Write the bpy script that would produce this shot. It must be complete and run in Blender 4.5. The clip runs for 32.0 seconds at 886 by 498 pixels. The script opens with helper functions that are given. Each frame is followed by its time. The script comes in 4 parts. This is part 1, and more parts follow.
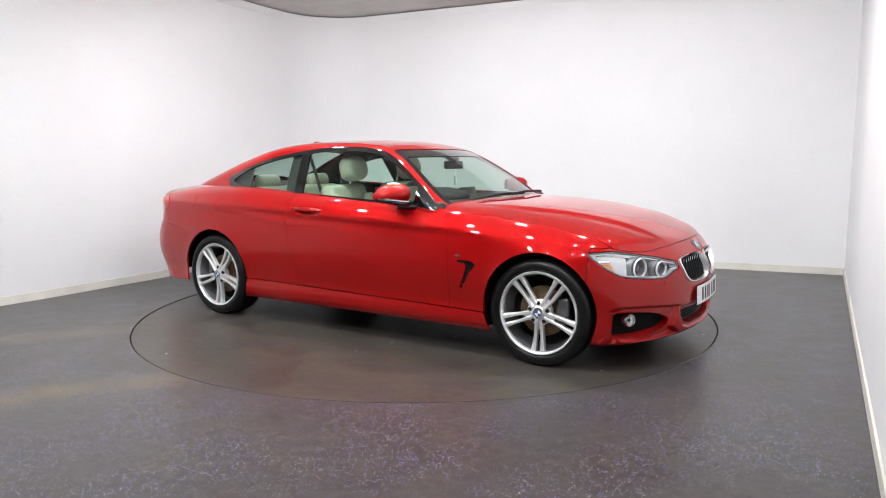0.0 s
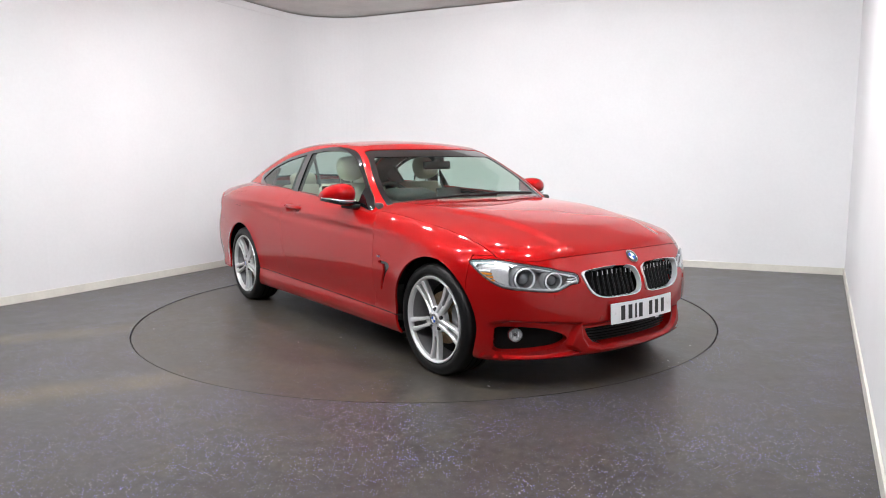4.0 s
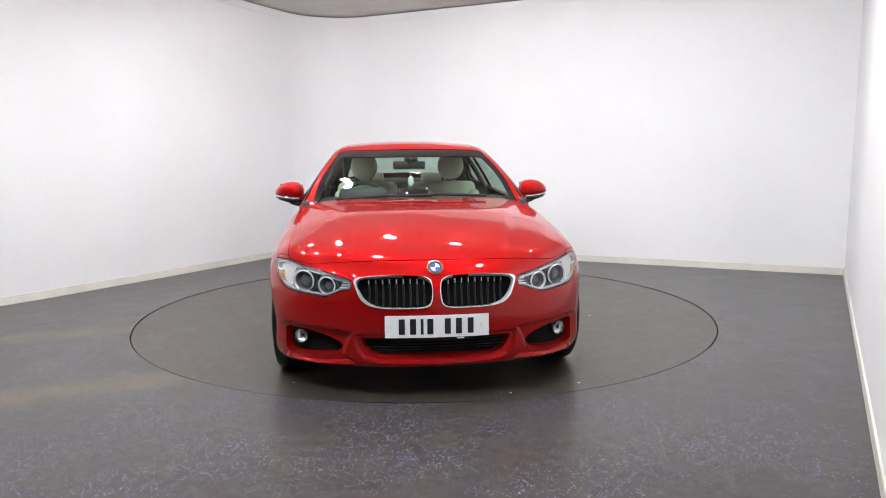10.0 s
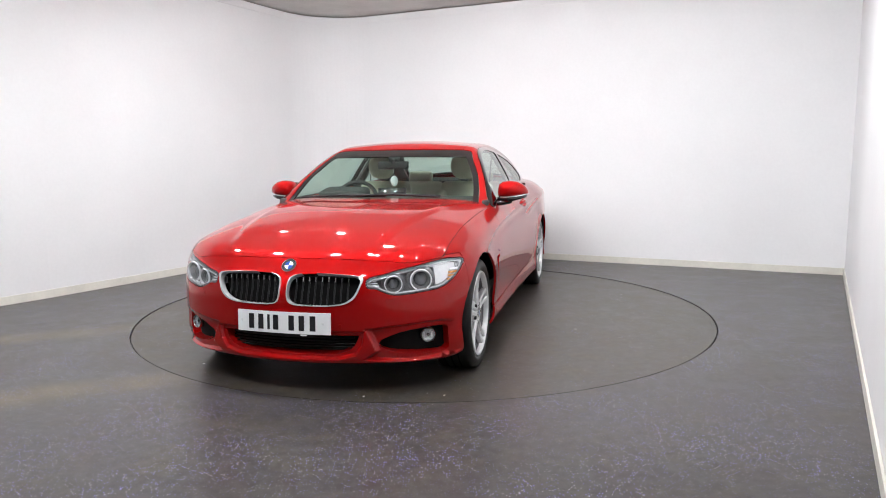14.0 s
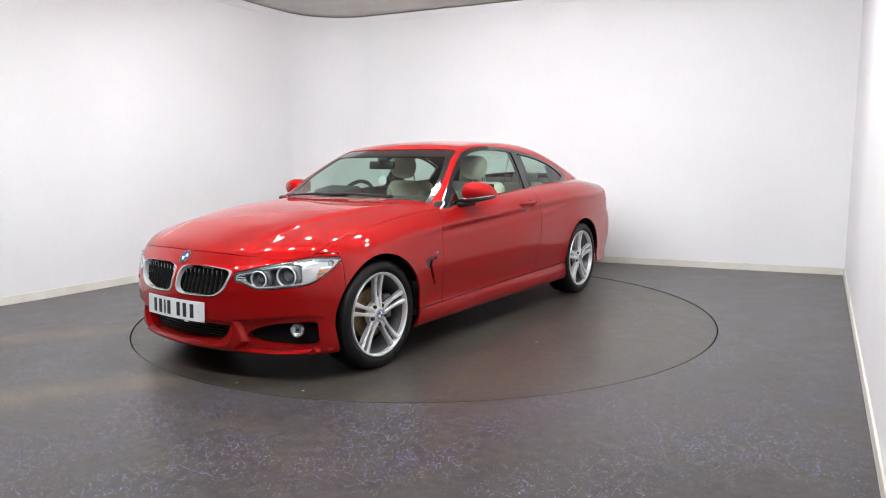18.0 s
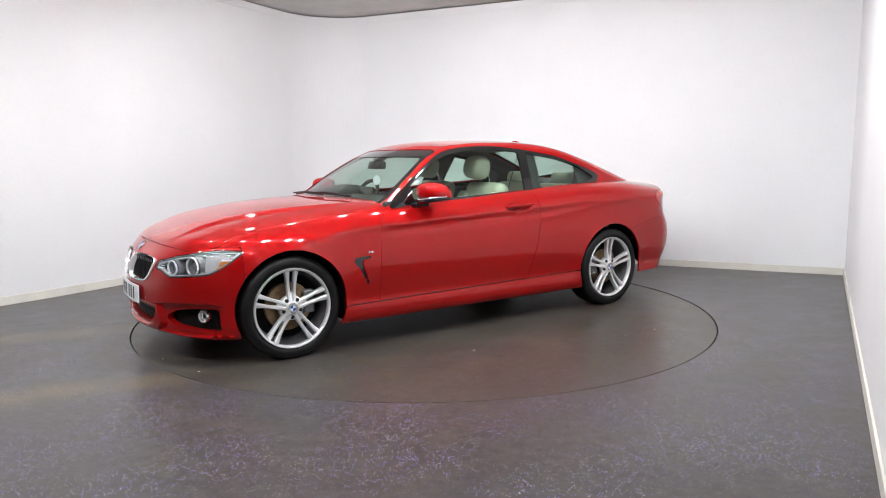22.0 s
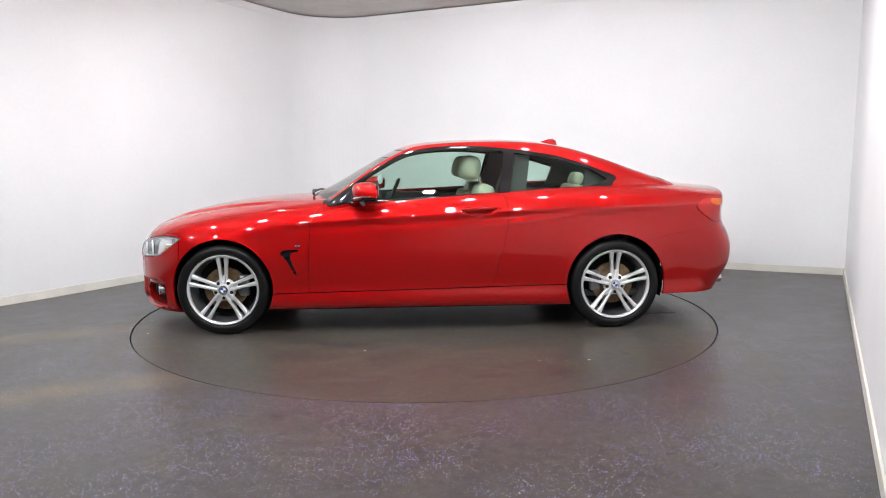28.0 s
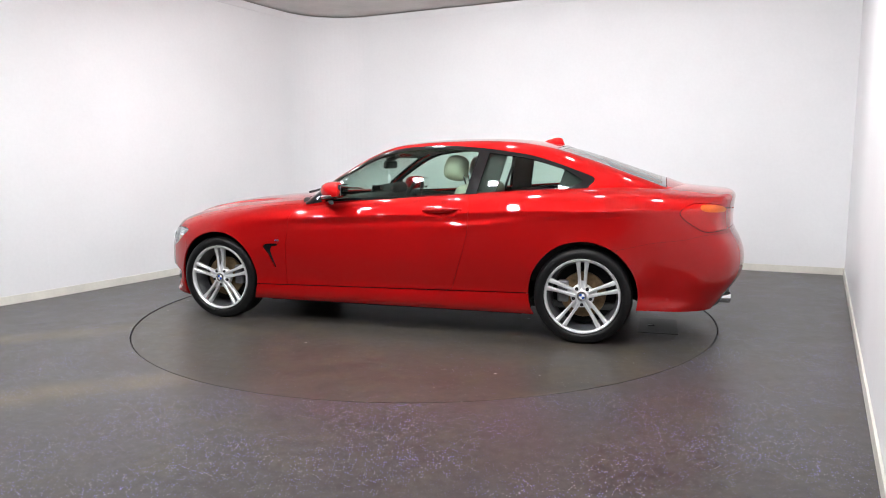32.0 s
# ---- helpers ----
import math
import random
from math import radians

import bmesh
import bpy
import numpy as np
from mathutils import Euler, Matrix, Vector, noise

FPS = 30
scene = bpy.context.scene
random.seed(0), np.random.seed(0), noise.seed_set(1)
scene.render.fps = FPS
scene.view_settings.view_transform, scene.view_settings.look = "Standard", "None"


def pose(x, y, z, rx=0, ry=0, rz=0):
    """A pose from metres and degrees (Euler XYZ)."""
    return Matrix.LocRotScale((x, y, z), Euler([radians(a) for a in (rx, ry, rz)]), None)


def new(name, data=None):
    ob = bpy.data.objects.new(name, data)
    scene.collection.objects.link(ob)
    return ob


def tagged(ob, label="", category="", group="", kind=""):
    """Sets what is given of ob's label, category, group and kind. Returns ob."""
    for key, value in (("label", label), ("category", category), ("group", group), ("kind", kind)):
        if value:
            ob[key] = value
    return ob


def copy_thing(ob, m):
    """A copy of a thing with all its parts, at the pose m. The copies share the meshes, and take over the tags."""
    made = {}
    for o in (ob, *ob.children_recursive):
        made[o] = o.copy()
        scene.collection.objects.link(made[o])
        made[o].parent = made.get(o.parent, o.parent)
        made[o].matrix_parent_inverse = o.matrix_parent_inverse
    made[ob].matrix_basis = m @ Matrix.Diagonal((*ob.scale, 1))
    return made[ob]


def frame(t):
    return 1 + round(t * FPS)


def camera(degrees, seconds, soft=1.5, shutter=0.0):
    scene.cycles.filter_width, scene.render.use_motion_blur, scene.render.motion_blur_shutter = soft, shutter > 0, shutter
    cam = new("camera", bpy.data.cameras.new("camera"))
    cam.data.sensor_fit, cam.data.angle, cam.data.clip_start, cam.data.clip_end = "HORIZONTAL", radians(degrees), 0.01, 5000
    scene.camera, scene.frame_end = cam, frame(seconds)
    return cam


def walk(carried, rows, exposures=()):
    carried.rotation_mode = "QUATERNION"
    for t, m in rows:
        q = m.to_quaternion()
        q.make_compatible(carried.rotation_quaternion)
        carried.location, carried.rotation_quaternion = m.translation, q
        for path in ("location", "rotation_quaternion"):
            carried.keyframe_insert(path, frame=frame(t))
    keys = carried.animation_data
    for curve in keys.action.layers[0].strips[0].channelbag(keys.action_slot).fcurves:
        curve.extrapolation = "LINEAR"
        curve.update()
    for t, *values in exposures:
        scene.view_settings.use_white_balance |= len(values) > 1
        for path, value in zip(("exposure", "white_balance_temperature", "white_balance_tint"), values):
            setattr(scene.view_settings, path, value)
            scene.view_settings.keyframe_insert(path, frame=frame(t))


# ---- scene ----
cam = camera(65.673, 32.0, soft=1.0)
EYE = (0.0, -5.6072, 1.2225)
AIM = Matrix.Translation(EYE) @ Euler((radians(90 - 7.4158), 0, radians(-1.4176))).to_matrix().to_4x4() @ pose(0, 0, 0, 0, 0, -0.4141)
walk(cam, [(0.0, AIM), (32.0, AIM)])

# ---- light: square ceiling panels alone light the closed studio ----
world = bpy.data.worlds.new("world")
scene.world = world
world.use_nodes = True
world.node_tree.nodes["Background"].inputs[0].default_value = (0.8, 0.85, 1.0, 1)
world.node_tree.nodes["Background"].inputs[1].default_value = 0.02
PANEL_GLOW = 500.0
scene.view_settings.exposure = 0.0


# ---- materials ----
def material(name, colour, rough=0.5, metal=0.0, coat=0.0, **more):
    m = bpy.data.materials.new(name)
    m.use_nodes = True
    b = m.node_tree.nodes["Principled BSDF"]
    b.inputs["Base Color"].default_value = (*colour, 1)
    b.inputs["Roughness"].default_value = rough
    b.inputs["Metallic"].default_value = metal
    b.inputs["Coat Weight"].default_value = coat
    for key, value in more.items():
        b.inputs[key.replace("_", " ")].default_value = value
    return m


def nodes_of(m):
    t = m.node_tree
    return t, t.nodes["Principled BSDF"]


def noise_node(t, scale, detail=3.0, rough=0.55, coords=None):
    n = t.nodes.new("ShaderNodeTexNoise")
    n.inputs["Scale"].default_value = scale
    n.inputs["Detail"].default_value = detail
    n.inputs["Roughness"].default_value = rough
    if coords is None:
        coords = t.nodes.new("ShaderNodeTexCoord").outputs["Object"]
    t.links.new(coords, n.inputs["Vector"])
    return n


def ramp(t, fac, a, b, lo, hi):
    r = t.nodes.new("ShaderNodeValToRGB")
    r.color_ramp.elements[0].position, r.color_ramp.elements[1].position = lo, hi
    r.color_ramp.elements[0].color, r.color_ramp.elements[1].color = (*a, 1), (*b, 1)
    t.links.new(fac, r.inputs[0])
    return r


def mix(t, fac, a, b, blend="MIX"):
    n = t.nodes.new("ShaderNodeMix")
    n.data_type, n.blend_type = "RGBA", blend
    for socket, value in ((n.inputs[0], fac), (n.inputs[6], a), (n.inputs[7], b)):
        if isinstance(value, (int, float)):
            socket.default_value = value
        elif isinstance(value, tuple):
            socket.default_value = (*value, 1)
        else:
            t.links.new(value, socket)
    return n.outputs[2]


def varied(name, colour, rough, spread=0.12, scale=6.0, fine=90.0, bump=0.0, **more):
    """A material with variation at two scales, and fine relief."""
    m = material(name, colour, rough, **more)
    t, b = nodes_of(m)
    big, small = noise_node(t, scale), noise_node(t, fine, 2.0)
    dark = tuple(c * (1 - spread) for c in colour)
    light = tuple(min(1, c * (1 + spread)) for c in colour)
    c = ramp(t, big.outputs[0], dark, light, 0.3, 0.7)
    d = ramp(t, small.outputs[0], (1 - spread * 0.6,) * 3, (1, 1, 1), 0.35, 0.65)
    t.links.new(mix(t, 1.0, c.outputs[0], d.outputs[0], "MULTIPLY"), b.inputs["Base Color"])
    r = t.nodes.new("ShaderNodeMapRange")
    r.inputs[3].default_value, r.inputs[4].default_value = max(0.02, rough - 0.08), rough + 0.08
    t.links.new(big.outputs[0], r.inputs[0])
    t.links.new(r.outputs[0], b.inputs["Roughness"])
    if bump:
        k = t.nodes.new("ShaderNodeBump")
        k.inputs["Strength"].default_value, k.inputs["Distance"].default_value = bump, 0.002
        t.links.new(small.outputs[0], k.inputs["Height"])
        t.links.new(k.outputs[0], b.inputs["Normal"])
    return m


def floor_material(name, base, warm, seed, tracks=(), stain=0.6, few=0.62):
    """Grey safety vinyl with blue and pale flecks, scuffs and brown tyre dust."""
    m = material(name, base, 0.34, Specular_IOR_Level=0.48)
    t, b = nodes_of(m)
    co = t.nodes.new("ShaderNodeTexCoord").outputs["Object"]
    big = noise_node(t, 0.9 + seed, 4.0, 0.6, co)
    mid = noise_node(t, 5.0, 5.0, 0.65, co)
    c = ramp(t, big.outputs[0], tuple(v * 0.84 for v in base), tuple(v * 1.12 for v in base), 0.3, 0.7).outputs[0]
    worn = noise_node(t, 1.7 + seed, 6.0, 0.68, co)
    c = mix(t, ramp(t, worn.outputs[0], (0, 0, 0), (stain, stain, stain), 0.50, 0.62).outputs[0], c, tuple(v * k for v, k in zip(base, (0.80, 0.69, 0.67))))
    dust = ramp(t, mid.outputs[0], (0, 0, 0), (1, 1, 1), 0.46, 0.72)
    c = mix(t, dust.outputs[0], c, warm)
    mottle = noise_node(t, 17.0, 6.0, 0.7, co)
    c = mix(t, 1.0, c, ramp(t, mottle.outputs[0], (0.70, 0.68, 0.68), (1.18, 1.18, 1.16), 0.36, 0.66).outputs[0], "MULTIPLY")
    rich = ramp(t, noise_node(t, 2.3, 4.0, 0.6, co).outputs[0], (0.15, 0.15, 0.15), (1, 1, 1), 0.40, 0.60)
    for x0, y0, x1, y1, half in tracks:
        # a brown tyre track: a soft band along a line on the floor, broken up by noise
        place = t.nodes.new("ShaderNodeSeparateXYZ")
        t.links.new(co, place.inputs[0])
        length = math.hypot(x1 - x0, y1 - y0)
        dx, dy = (x1 - x0) / length, (y1 - y0) / length

        def linear(a, b, c):
            u = t.nodes.new("ShaderNodeMath")
            u.operation = "MULTIPLY"
            t.links.new(place.outputs[0], u.inputs[0])
            u.inputs[1].default_value = a
            v = t.nodes.new("ShaderNodeMath")
            v.operation = "MULTIPLY_ADD"
            t.links.new(place.outputs[1], v.inputs[0])
            v.inputs[1].default_value, v.inputs[2].default_value = b, c
            w = t.nodes.new("ShaderNodeMath")
            w.operation = "ADD"
            t.links.new(u.outputs[0], w.inputs[0])
            t.links.new(v.outputs[0], w.inputs[1])
            return w.outputs[0]

        across = t.nodes.new("ShaderNodeMath")
        across.operation = "ABSOLUTE"
        t.links.new(linear(-dy, dx, dy * x0 - dx * y0), across.inputs[0])
        band = ramp(t, across.outputs[0], (1, 1, 1), (0, 0, 0), half * 0.25, half)
        k = 0.5 / length
        ahead = ramp(t, linear(dx * k, dy * k, (-dx * x0 - dy * y0) * k), (1, 1, 1), (0, 0, 0), 0.36, 0.5)
        patch = ramp(t, noise_node(t, 2.6, 4.0, 0.6, co).outputs[0], (0.25, 0.25, 0.25), (0.9, 0.9, 0.9), 0.3, 0.6)
        f = mix(t, 1.0, mix(t, 1.0, band.outputs[0], ahead.outputs[0], "MULTIPLY"), patch.outputs[0], "MULTIPLY")
        c = mix(t, f, c, (0.128, 0.104, 0.058))
    for scale, colour, edge in ((95.0, (0.24, 0.23, 0.72), 0.29), (80.0, (0.66, 0.65, 0.70), 0.22), (120.0, (0.012, 0.011, 0.014), 0.32)):
        v = t.nodes.new("ShaderNodeTexVoronoi")
        v.inputs["Scale"].default_value = scale
        t.links.new(co, v.inputs["Vector"])
        f = ramp(t, v.outputs["Distance"], (1, 1, 1), (0, 0, 0), edge * 0.75, edge)
        pick = t.nodes.new("ShaderNodeSeparateColor")
        t.links.new(v.outputs["Color"], pick.inputs[0])
        some = t.nodes.new("ShaderNodeMath")
        some.operation = "GREATER_THAN"
        some.inputs[1].default_value = few
        t.links.new(pick.outputs[0], some.inputs[0])
        both = t.nodes.new("ShaderNodeMath")
        both.operation = "MULTIPLY"
        t.links.new(f.outputs[0], both.inputs[0])
        t.links.new(some.outputs[0], both.inputs[1])
        c = mix(t, mix(t, 1.0, both.outputs[0], rich.outputs[0], "MULTIPLY"), c, colour)
    t.links.new(c, b.inputs["Base Color"])
    r = t.nodes.new("ShaderNodeMapRange")
    r.inputs[3].default_value, r.inputs[4].default_value = 0.24, 0.46
    t.links.new(mid.outputs[0], r.inputs[0])
    t.links.new(r.outputs[0], b.inputs["Roughness"])
    k = t.nodes.new("ShaderNodeBump")
    k.inputs["Strength"].default_value, k.inputs["Distance"].default_value = 0.22, 0.001
    t.links.new(noise_node(t, 260.0, 2.0, 0.5, co).outputs[0], k.inputs["Height"])
    t.links.new(k.outputs[0], b.inputs["Normal"])
    return m


def glass_material(name, tint, rough=0.0, gloss=0.06):
    """A thin pane: tinted see-through with a mirror sheen that grows at grazing angles."""
    m = bpy.data.materials.new(name)
    m.use_nodes = True
    t = m.node_tree
    t.nodes.remove(t.nodes["Principled BSDF"])
    clear, shine, blend = (t.nodes.new("ShaderNodeBsdf" + k) for k in ("Transparent", "Glossy", "Transparent"))
    t.nodes.remove(blend)
    blend = t.nodes.new("ShaderNodeMixShader")
    clear.inputs[0].default_value = (*tint, 1)
    shine.inputs["Roughness"].default_value = rough
    f = t.nodes.new("ShaderNodeLayerWeight")
    f.inputs["Blend"].default_value = 0.5
    p = t.nodes.new("ShaderNodeMath")
    p.operation = "POWER"
    p.inputs[1].default_value = 4.6
    t.links.new(f.outputs["Facing"], p.inputs[0])
    a = t.nodes.new("ShaderNodeMath")
    a.operation = "MULTIPLY_ADD"
    a.inputs[1].default_value, a.inputs[2].default_value = 1 - gloss, gloss
    t.links.new(p.outputs[0], a.inputs[0])
    t.links.new(a.outputs[0], blend.inputs[0])
    t.links.new(clear.outputs[0], blend.inputs[1])
    t.links.new(shine.outputs[0], blend.inputs[2])
    t.links.new(blend.outputs[0], t.nodes["Material Output"].inputs[0])
    return m


def glow_material(name, colour, strength):
    m = material(name, (0.9, 0.9, 0.9), 0.4)
    b = m.node_tree.nodes["Principled BSDF"]
    b.inputs["Emission Color"].default_value = (*colour, 1)
    b.inputs["Emission Strength"].default_value = strength
    return m


# For the unseen wall only: grey chosen to cut bounce on the car's sides.
DIM_WALL = varied("unseen_dim_wall", (0.36, 0.36, 0.365), 0.6, spread=0.05, scale=0.8, fine=35.0, bump=0.06)
WALL = varied("white_wall_paint", (0.82, 0.82, 0.83), 0.55, spread=0.03, scale=0.8, fine=35.0, bump=0.06)
CEILING = varied("ceiling_board", (0.62, 0.60, 0.57), 0.8, spread=0.10, scale=2.5, fine=60.0, bump=0.3)
SKIRTING = varied("cream_skirting_paint", (0.74, 0.72, 0.655), 0.45, spread=0.08, scale=3.0, fine=40.0)
FLOOR = floor_material("grey_flecked_vinyl", (0.060, 0.0560, 0.0560), (0.080, 0.071, 0.057), 0.0, ((-3.619, -1.116, -1.925, -0.482, 0.20), (-2.697, -2.283, -1.158, -1.691, 0.22)))
DISC = floor_material("grey_flecked_vinyl_on_turntable", (0.054, 0.0495, 0.0445), (0.085, 0.072, 0.050), 0.4, stain=0.9, few=0.95)
PALE_SEAM = varied("worn_seam_weld", (0.105, 0.098, 0.094), 0.5, spread=0.25, scale=20.0)
SEAM = varied("dark_seam_rubber", (0.012, 0.011, 0.011), 0.6, spread=0.2)
PANELS = [glow_material("lit_diffuser", (0.965, 0.98, 1.0), PANEL_GLOW * k) for k in (1.0, 1.10, 0.98, 0.60)]
PANEL_FRAME = varied("white_lamp_frame", (0.75, 0.75, 0.75), 0.4, spread=0.04)

PAINT = varied("red_car_paint", (0.365, 0.0042, 0.0046), 0.36, spread=0.02, scale=2.0, fine=900.0, metal=0.35, coat=1.0, Coat_Roughness=0.012, Coat_IOR=1.46, Specular_IOR_Level=0.0)
PLASTIC = varied("black_grained_plastic", (0.007, 0.007, 0.008), 0.48, spread=0.2, fine=300.0, bump=0.1, Specular_IOR_Level=0.3)
GLOSS_BLACK = varied("gloss_black_trim", (0.004, 0.004, 0.005), 0.10, spread=0.1, coat=0.6)
INNER = varied("dark_underseal", (0.004, 0.004, 0.004), 0.85, spread=0.3, Specular_IOR_Level=0.2)
# Pale half-metal base puts the ceiling's reflection on the chrome into its colour.
BRIGHT_TRIM = varied("bright_grille_trim", (0.88, 0.89, 0.90), 0.14, spread=0.03, metal=0.55, coat=0.5)
CHROME = varied("polished_chrome", (0.84, 0.85, 0.86), 0.06, spread=0.03, metal=1.0)
SATIN = varied("satin_silver", (0.66, 0.67, 0.68), 0.26, spread=0.05, metal=1.0)
ALLOY = varied("silver_wheel_lacquer", (0.78, 0.79, 0.80), 0.36, spread=0.05, scale=12.0, metal=0.65, coat=0.4)
# Wheel silver with the barrel's shade put into the colour; the caliper shares it.
ALLOY_DARK = varied("shaded_wheel_barrel", (0.20, 0.20, 0.21), 0.42, spread=0.15, metal=0.7)
RUBBER = varied("tyre_rubber", (0.005, 0.005, 0.0055), 0.40, spread=0.25, scale=14.0, fine=200.0, bump=0.15, Specular_IOR_Level=0.30)
DISC_IRON = varied("rusty_brake_iron", (0.22, 0.15, 0.085), 0.45, spread=0.35, scale=18.0, metal=0.7)
LAMP_SILVER = varied("lamp_reflector", (0.84, 0.85, 0.86), 0.22, spread=0.08, scale=30.0, metal=0.55)
LAMP_GREY = varied("lamp_bezel_grey", (0.22, 0.225, 0.235), 0.30, spread=0.08, metal=0.4)
LAMP_WHITE = varied("ring_light_plastic", (0.86, 0.87, 0.90), 0.18, spread=0.03)
AMBER = varied("amber_reflector", (0.70, 0.26, 0.03), 0.22, spread=0.1)
RED_LENS = varied("red_lamp_lens", (0.46, 0.006, 0.005), 0.10, spread=0.08, coat=0.6, Specular_IOR_Level=0.3)
ORANGE_LENS = varied("orange_lamp_lens", (0.66, 0.11, 0.010), 0.14, spread=0.08, coat=0.3, Specular_IOR_Level=0.3)
CREAM = varied("cream_leather", (0.60, 0.57, 0.45), 0.50, spread=0.06, fine=260.0, bump=0.2)
CARPET = varied("dark_cabin_trim", (0.030, 0.031, 0.031), 0.75, spread=0.2, fine=300.0, bump=0.2)
HEADLINER = varied("anthracite_headliner", (0.045, 0.046, 0.047), 0.9, spread=0.08)
PLATE_WHITE = varied("white_reflective_plate", (0.84, 0.85, 0.86), 0.32, spread=0.02)
INK = varied("black_print", (0.010, 0.010, 0.012), 0.4, spread=0.1)
BLUE = varied("blue_enamel", (0.03, 0.10, 0.45), 0.2, spread=0.05)
WHITE_ENAMEL = varied("white_enamel", (0.80, 0.81, 0.82), 0.2, spread=0.03)
GLASS = glass_material("green_tinted_glass", (0.71, 0.845, 0.78))
WINDSCREEN = glass_material("windscreen_glass", (0.71, 0.83, 0.775))
CLEAR = glass_material("clear_lamp_cover", (0.95, 0.96, 0.97))
MIRROR = material("mirror_silver", (0.85, 0.87, 0.88), 0.02, 1.0)
SATIN_FLOOR = varied("scuffed_hatch_metal", (0.075, 0.072, 0.070), 0.42, spread=0.25, scale=9.0, metal=0.3)
PROJECTOR = varied("grey_projector_glass", (0.12, 0.125, 0.135), 0.06, spread=0.05, coat=1.0)
LAMP_DARK = varied("lamp_shroud", (0.07, 0.072, 0.078), 0.3, spread=0.1)


# ---- building tools ----
def mesh_object(name, verts, faces, mat, parent=None, label="", smooth=True, normals=None):
    me = bpy.data.meshes.new(name)
    me.from_pydata([tuple(v) for v in verts], [], [tuple(f) for f in faces])
    me.update()
    me.polygons.foreach_set("use_smooth", [smooth] * len(me.polygons))
    if normals is not None:
        me.normals_split_custom_set_from_vertices([tuple(n) for n in normals])
    me.materials.append(mat)
    ob = new(name, me)
    ob.parent = parent
    if label:
        ob["label"] = label
    return ob


def part(name, bm, mat, parent=None, label="", smooth=None):
    """Links a bmesh as one mesh object under a thing or a part; smooth: the angle in degrees below which edges are rounded."""
    me = bpy.data.meshes.new(name)
    bmesh.ops.recalc_face_normals(bm, faces=bm.faces)
    if smooth:
        for f in bm.faces:
            f.smooth = True
        for e in bm.edges:
            e.smooth = len(e.link_faces) == 2 and e.calc_face_angle(0) < radians(smooth)
    bm.to_mesh(me)
    bm.free()
    me.materials.append(mat)
    ob = new(name, me)
    ob.parent = parent
    if label:
        ob["label"] = label
    return ob


def box(size, at=(0, 0, 0), bevel=0.0, turn=(0, 0, 0), bm=None, segments=2):
    bm = bm or bmesh.new()
    made = bmesh.ops.create_cube(bm, size=1.0, matrix=pose(*at, *turn) @ Matrix.Diagonal((*size, 1)))
    if bevel:
        edges = {e for v in made["verts"] for e in v.link_edges}
        bmesh.ops.bevel(bm, geom=list(edges), offset=bevel, segments=segments, affect="EDGES", profile=0.5)
    return bm


def lathe(profile, axis="z", steps=48, at=(0, 0, 0), bm=None):
    """A surface of revolution; profile: (radius, height) along the axis."""
    bm = bm or bmesh.new()
    rows = []
    for r, h in profile:
        ring = []
        for i in range(steps):
            a = 2 * math.pi * i / steps
            c, s = r * math.cos(a), r * math.sin(a)
            p = {"z": (c, s, h), "y": (c, h, s), "x": (h, c, s)}[axis]
            ring.append(bm.verts.new((p[0] + at[0], p[1] + at[1], p[2] + at[2])))
        rows.append(ring)
    for a, b in zip(rows, rows[1:]):
        for i in range(steps):
            j = (i + 1) % steps
            bm.faces.new((a[i], a[j], b[j], b[i]))
    return bm


def tube(points, radius, steps=10, bm=None, closed=False, flat=1.0):
    """A round bar along points."""
    bm = bm or bmesh.new()
    pts = [Vector(p) for p in points]
    n = len(pts)
    rows, side = [], None
    for i, p in enumerate(pts):
        d = (pts[(i + 1) % n] if closed or i < n - 1 else p) - (pts[i - 1] if closed or i else p)
        d.normalize()
        if side is None:
            side = d.orthogonal().normalized()
        side = (side - d * side.dot(d)).normalized()
        up = d.cross(side)
        r = radius[i] if isinstance(radius, (list, tuple)) else radius
        rows.append([bm.verts.new(p + side * (r * math.cos(2 * math.pi * k / steps)) + up * (r * flat * math.sin(2 * math.pi * k / steps))) for k in range(steps)])
    pairs = list(zip(rows, rows[1:])) + ([(rows[-1], rows[0])] if closed else [])
    for a, b in pairs:
        for k in range(steps):
            j = (k + 1) % steps
            bm.faces.new((a[k], a[j], b[j], b[k]))
    if not closed:
        bm.faces.new(rows[0][::-1])
        bm.faces.new(rows[-1])
    return bm


def prism(outline, depth, plane="xz", at=0.0, bevel=0.0, bm=None):
    """A flat outline made thick; it runs from at to at + depth across its plane."""
    bm = bm or bmesh.new()
    k = {"xz": lambda u, v, w: (u, w, v), "xy": lambda u, v, w: (u, v, w), "yz": lambda u, v, w: (w, u, v)}[plane]
    a = [bm.verts.new(k(u, v, at)) for u, v in outline]
    b = [bm.verts.new(k(u, v, at + depth)) for u, v in outline]
    n = len(outline)
    faces = [bm.faces.new(a), bm.faces.new(b[::-1])]
    faces += [bm.faces.new((a[i], b[i], b[(i + 1) % n], a[(i + 1) % n])) for i in range(n)]
    bmesh.ops.recalc_face_normals(bm, faces=faces)
    if bevel:
        bmesh.ops.bevel(bm, geom=list({e for f in faces[:2] for e in f.edges}), offset=bevel, segments=2, affect="EDGES", profile=0.5)
    return bm


